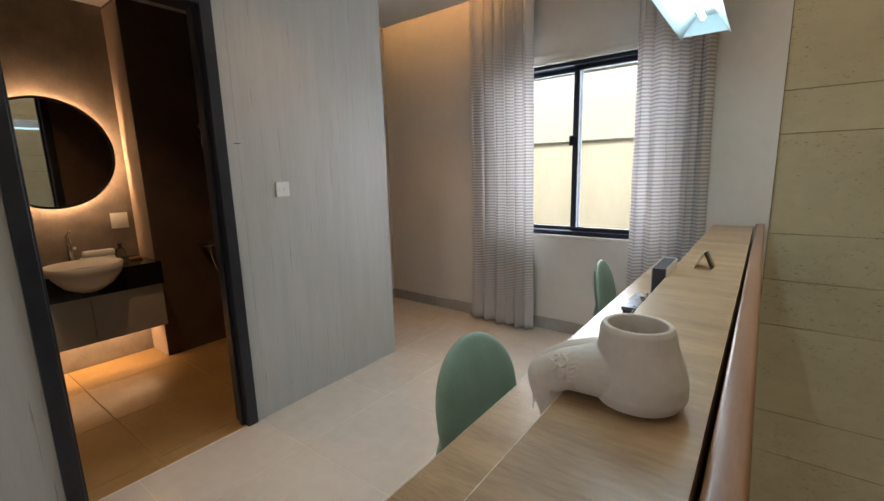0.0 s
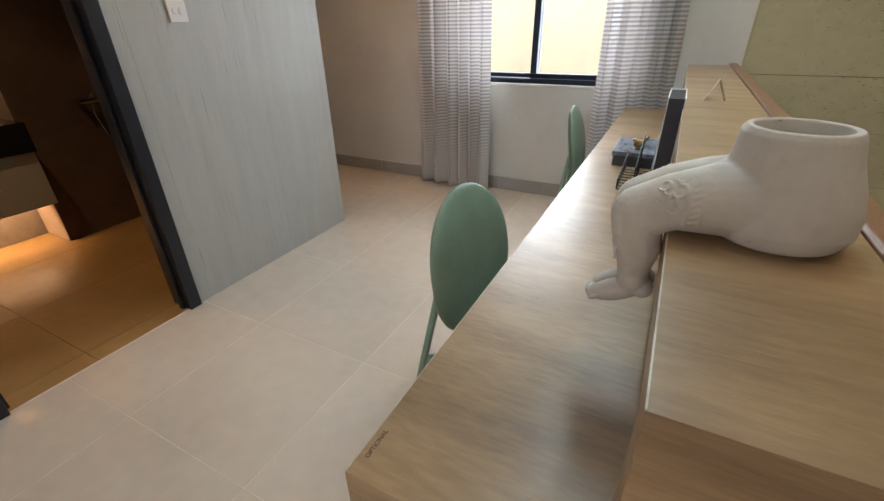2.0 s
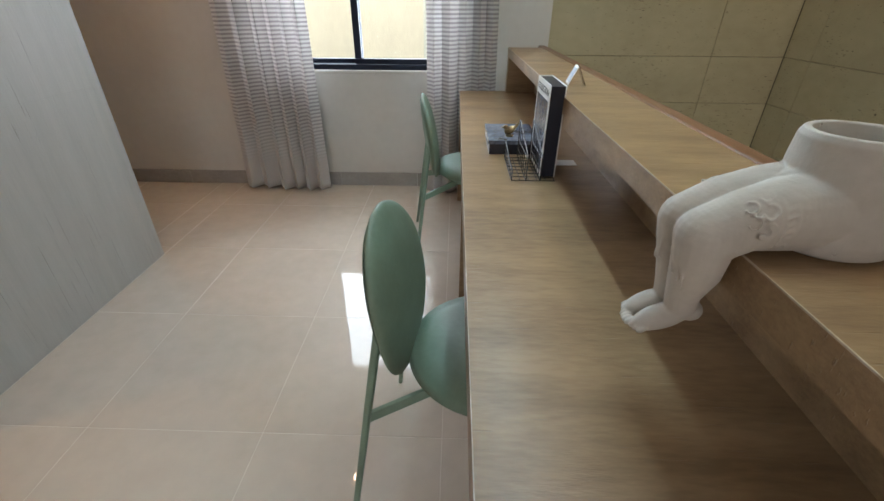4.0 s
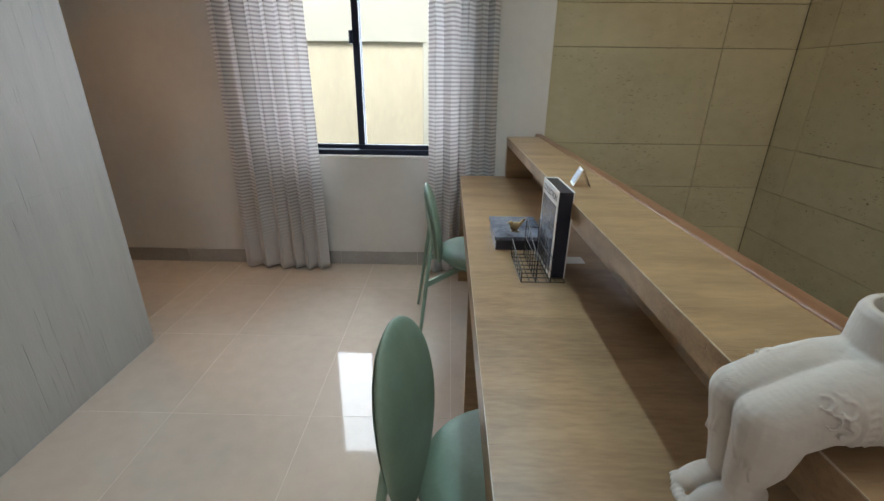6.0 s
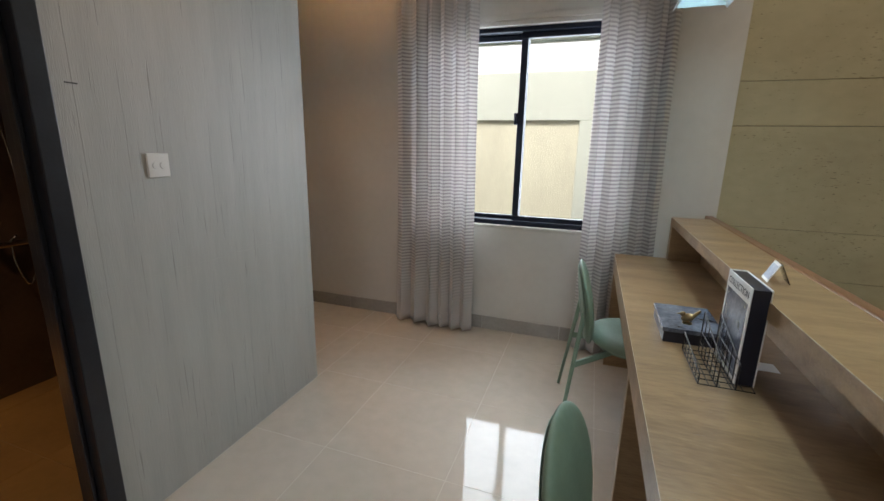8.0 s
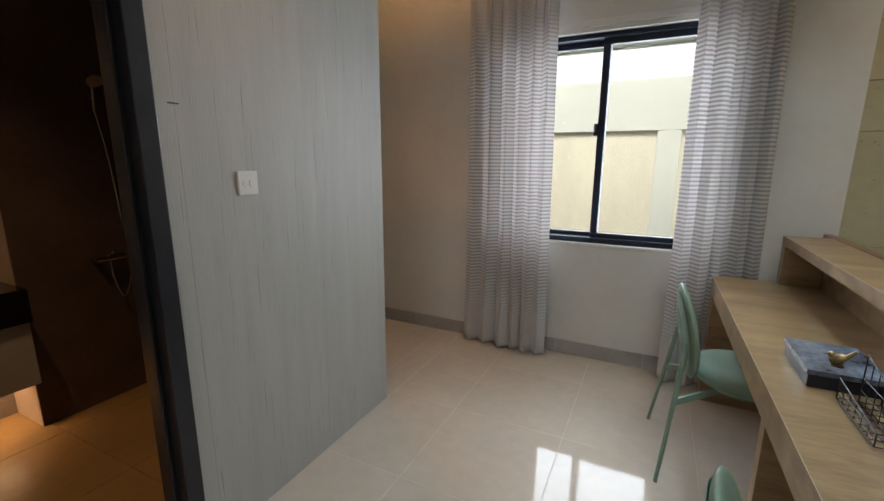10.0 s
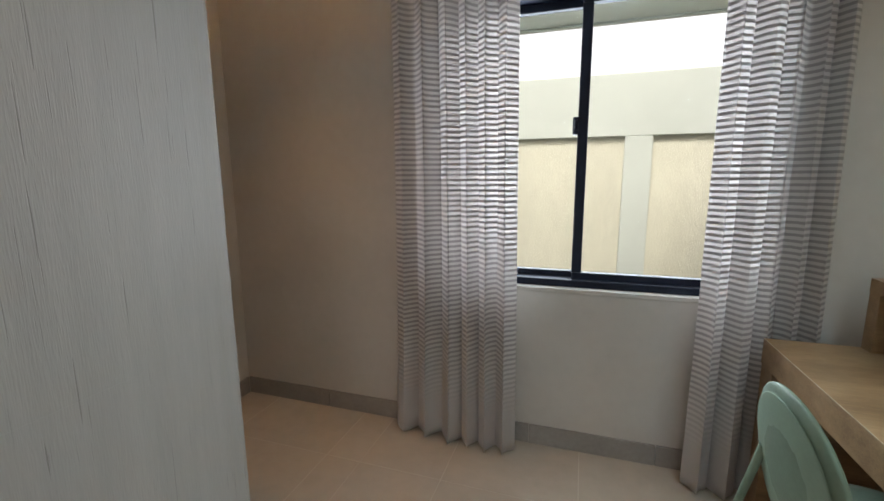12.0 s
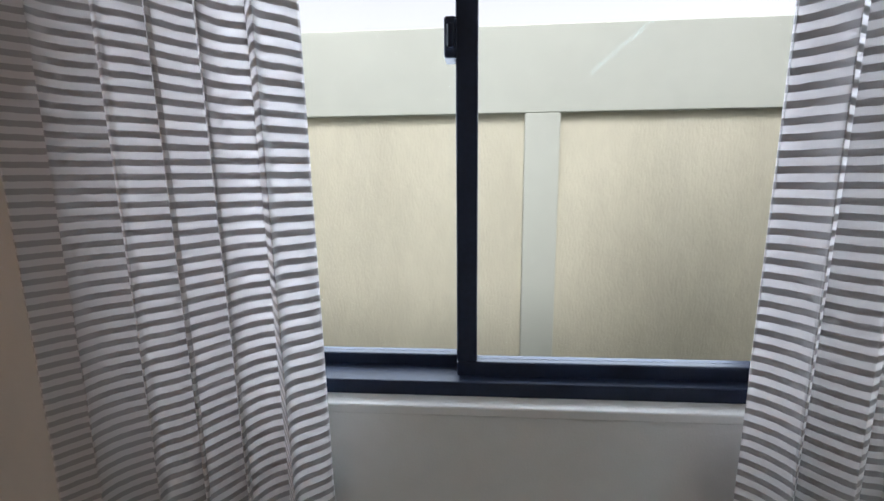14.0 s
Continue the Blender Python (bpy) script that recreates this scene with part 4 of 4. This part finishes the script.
part("cover_print", bm_box((bx0 - 0.0006, by0 + 0.014, bz0 + 0.014), (bx0, by1 - 0.014, bz1 - 0.05)), GREYPRINT, book)
words("title", "COLLECTION", pose(bx0 - 0.0008, (by0 + by1) / 2, bz1 - 0.027, 90, 0, -90), 0.030, INK, book)

case = thing("display_box", (-0.3, 2.12, 0.75), "flat navy box with a glossy grey lid on the desk", "box")
part("tray", bm_box((-0.395, 2.0, 0.75), (-0.212, 2.25, 0.79), 0.002), NAVYPAPER, case)
part("lid", bm_box((-0.40, 1.995, 0.79), (-0.208, 2.255, 0.806), 0.002), GREYPRINT, case, "glossy grey printed lid")

bm = bmesh.new()
lathe(bm, [(0, 0), (0.015, 0), (0.016, 0.004), (0.007, 0.007), (0, 0.008)], (-0.315, 2.06, 0.8062), 20)
ball(bm, (-0.315, 2.06, 0.829), (0.023, 0.012, 0.0145), pose(0, 0, 0, 0, -28, -20))
ball(bm, (-0.331, 2.066, 0.838), (0.009, 0.0085, 0.009))
rod(bm, (-0.338, 2.069, 0.838), (-0.350, 2.073, 0.835), 0.003, 0.0004, 8)
rod(bm, (-0.302, 2.055, 0.834), (-0.282, 2.048, 0.862), 0.0075, 0.004, 10)
rod(bm, (-0.315, 2.06, 0.809), (-0.315, 2.06, 0.822), 0.004, 0.005, 8)
tagged(part("brass_bird", bm, BRASS, smooth=True), "small polished brass bird figurine on the box", "figurine")
tagged(part("business_card", bm_box((-0.165, 1.88, 0.75), (-0.085, 1.94, 0.7515), 0.0004, 1), PAPER), "pale grey card lying on the desk", "card")

tent = thing("tent_card", (-0.109, 1.987, 1.012), "small clear folded tent card with a printed sheet on the ledge", "sign")
for s, mat in ((-1, PAPER), (1, ACRYLIC)):
    bm = bm_box((-0.001, -0.036, 0), (0.001, 0.036, 0.066), 0.0004, 1)
    bm.transform(pose(-0.109, 1.987, 1.0125, 0, 0, -6) @ pose(0.029 * s, 0, 0, 0, -25 * s, 0))
    part("leaf", bm, mat, tent)
bm = bm_box((-0.0004, -0.031, 0.010), (0.0004, 0.031, 0.058))
bm.transform(pose(-0.109, 1.987, 1.0125, 0, 0, -6) @ pose(-0.0308, 0, 0, 0, 25, 0))
part("print", bm, BLUEPRINT, tent)

# ---- hanging trough lamp ----
trough = thing("trough_lamp", (-0.28, 2.3, 2.06), "white enamel trough lamp with a cool tube, hung over the desk", "pendant lamp")
LY0, LY1, LZ = 0.95, 2.92, 2.07
for s in (-1, 1):
    bm = bmesh.new()
    box(bm, (-0.001, LY0, 0), (0.001, LY1 + 0.03, 0.12), 0.0)
    bm.transform(pose(-0.28 + 0.115 * s, 0, LZ - 0.006, 0, -35 * s, 0))
    part("reflector", bm, TROUGH, trough)
part("top_plate", bm_box((-0.33, LY0, LZ + 0.09), (-0.23, LY1, LZ + 0.094)), TROUGH, trough)
for y in (LY0, LY1):
    bm = bmesh.new()
    vs = [bm.verts.new(p) for p in ((-0.385, y, LZ), (-0.175, y, LZ), (-0.23, y, LZ + 0.09), (-0.33, y, LZ + 0.09))]
    ws = [bm.verts.new(v.co + Vector((0, 0.002, 0))) for v in vs]
    bm.faces.new(vs)
    bm.faces.new(ws[::-1])
    for k in range(4):
        bm.faces.new((vs[k], ws[k], ws[(k + 1) % 4], vs[(k + 1) % 4]))
    part("end_cap", bm, TROUGH, trough)
part("tube", rod(bmesh.new(), (-0.28, LY0 + 0.06, LZ + 0.05), (-0.28, LY1 - 0.12, LZ + 0.05), 0.013, None, 16), TUBE, trough, "glowing cool white tube", smooth=True)
for y in (LY0 + 0.2, LY1 - 0.2):
    part("wire", rod(bmesh.new(), (-0.28, y, LZ + 0.09), (-0.28, y, H), 0.0012, None, 6), CHROME, trough)

# downlights
for x, y in ((-1.39, 2.79), (-1.75, 1.55), (-2.55, 2.75)):
    d = thing("downlight", (x, y, H), "small round recessed ceiling downlight", "downlight", "ceiling downlights")
    part("trim", lathe(bmesh.new(), [(0.03, 0), (0.045, 0), (0.045, -0.004), (0.03, -0.006), (0.03, 0)], (x, y, H), 28), PLASTIC, d)
    part("lens", rod(bmesh.new(), (x, y, H - 0.002), (x, y, H), 0.029, None, 24), SPOTGLOW, d)

# ---- curtains ----


def curtain(x0, x1, folds, depth, seed, line, flare=0.03):
    """A hanging cloth: deep uneven folds along a line of (share of width, y), looser and wider at the hem."""
    rnd = random.Random(seed)
    ph = [rnd.uniform(0, 6.28) for _ in range(8)]
    size = [rnd.uniform(0.55, 1.25) for _ in range(folds + 2)]
    nx, nz, top = 40 * folds, 56, H + 0.2
    verts, faces = [], []
    for j in range(nz + 1):
        f = j / nz
        z = 0.018 + f * (top - 0.018)
        loose = 1 - 0.35 * f
        for i in range(nx + 1):
            u = i / nx
            uw = u + 0.030 * math.sin(6 * u + ph[0]) + 0.018 * math.sin(2.6 * f + ph[1] + 3 * u) * math.sin(math.pi * u)
            w = folds * 2 * math.pi * uw
            k = min(max(uw * folds, 0), folds)
            amp = depth * loose * (size[int(k)] + (size[int(k) + 1] - size[int(k)]) * (k - int(k)))
            y = line[-1][1]
            for (ua, ya), (ub, yb) in zip(line, line[1:]):
                if ua <= u <= ub:
                    y = ya + (yb - ya) * (u - ua) / (ub - ua)
                    break
            yy = y + amp * math.sin(w) + 0.006 * math.sin(2.3 * w + ph[4] + 2 * f) + 0.004 * math.sin(5 * f + 9 * u + ph[6])
            xx = x0 + u * (x1 - x0) + 0.24 * amp * math.sin(2 * w + 0.5 * math.sin(ph[1] + 2 * f)) + flare * (1 - f) ** 2 * (u - 0.5) * 1.6 + 0.008 * math.sin(3 * f + ph[5])
            verts.append((xx, min(yy, WY - 0.016), z + (0.006 * math.sin(w * 0.5 + ph[2]) if j == 0 else 0)))
    for j in range(nz):
        for i in range(nx):
            a = j * (nx + 1) + i
            faces.append((a, a + 1, a + nx + 2, a + nx + 1))
    data = bpy.data.meshes.new("curtain")
    data.from_pydata(verts, [], faces)
    data.materials.append(CURTAIN)
    data.shade_smooth()
    ob = new("curtain", data)
    th = ob.modifiers.new("hem", "SOLIDIFY")
    th.thickness = 0.0008
    return tagged(ob, "pale taupe sheer curtain with fine level stripes", "curtain", "window curtains")


curtain(-2.12, -1.505, 6, 0.046, 3, [(0, 3.45), (0.6, 3.42), (1, 3.40)])
curtain(-0.72, -0.28, 5, 0.042, 8, [(0, 3.39), (0.42, 3.40), (0.6, 3.475), (1, 3.49)])

# ---- pieces: floor tiles and stone cladding, last ----
cache = {}


def piece(name, lo, hi, mat, parent, bevel=0.0012):
    """A slab; pieces of one size share a mesh."""
    size = tuple(round(b - a, 4) for a, b in zip(lo, hi))
    key = (name, size)
    if key not in cache:
        cache[key] = mesh_of(name, box(bmesh.new(), (0, 0, 0), size, bevel, 1), mat)
    ob = new(name, cache[key])
    ob.parent = parent
    ob.matrix_parent_inverse = parent.matrix_basis.inverted()
    ob.location = lo
    return ob


def cuts(start, pitch, a, b):
    k = math.ceil((a - start) / pitch)
    out = [a]
    while start + k * pitch < b - 0.01:
        if start + k * pitch > a + 0.01:
            out.append(start + k * pitch)
        k += 1
    return out + [b]


GAP = 0.0013
for xs, ys in ((cuts(-1.762, 0.605, PX, 0.0), cuts(0.684, 0.612, -2.4, WY)), (cuts(-1.762, 0.605, BX - 0.01, PX), cuts(0.684, 0.612, 2.436, WY)), (cuts(-1.762, 0.605, 0.0, TX), cuts(0.684, 0.612, -2.4, 0.49))):
    for xa, xb in zip(xs, xs[1:]):
        for ya, yb in zip(ys, ys[1:]):
            piece("tile", (xa + GAP, ya + GAP, -0.008), (xb - GAP, yb - GAP, 0.0), TILE, floor, 0.0006)
for xa, xb in zip(cuts(-2.9, 0.6, VX, PX - 0.005), cuts(-2.9, 0.6, VX, PX - 0.005)[1:]):
    for ya, yb in zip(cuts(0.2, 0.6, -0.2, 2.3), cuts(0.2, 0.6, -0.2, 2.3)[1:]):
        piece("bathroom_tile", (xa + GAP, ya + GAP, -0.009), (xb - GAP, yb - GAP, -0.002), BATHFLOOR, bath_floor, 0.0006)
ROWS_Z = [-3.0, -2.72, -2.1, -1.79, -1.48, -1.18, -0.58, -0.28, 0.337, 0.643, 0.946, 1.566, 1.824, 2.44, 2.70, 3.32, 3.6, 4.2, 4.6]
north, east = bpy.data.objects["wall_stairwell_north"], bpy.data.objects["wall_stairwell_east"]
J = 0.0018
for za, zb in zip(ROWS_Z, ROWS_Z[1:]):
    for xa, xb in ((0.087, 1.205), (1.205, TX - 0.001)):
        piece("stone_slab", (xa + J, TY, za + J), (xb - J, TY + 0.02, zb - J), TRAV, north)
    for ya, yb in ((-2.4, -1.5), (-1.5, -0.3), (-0.3, 0.95), (0.95, 2.15), (2.15, 3.35), (3.35, TY - 0.001)):
        piece("stone_slab", (TX, ya + J, za + J), (TX + 0.02, yb - J, zb - J), TRAV, east)
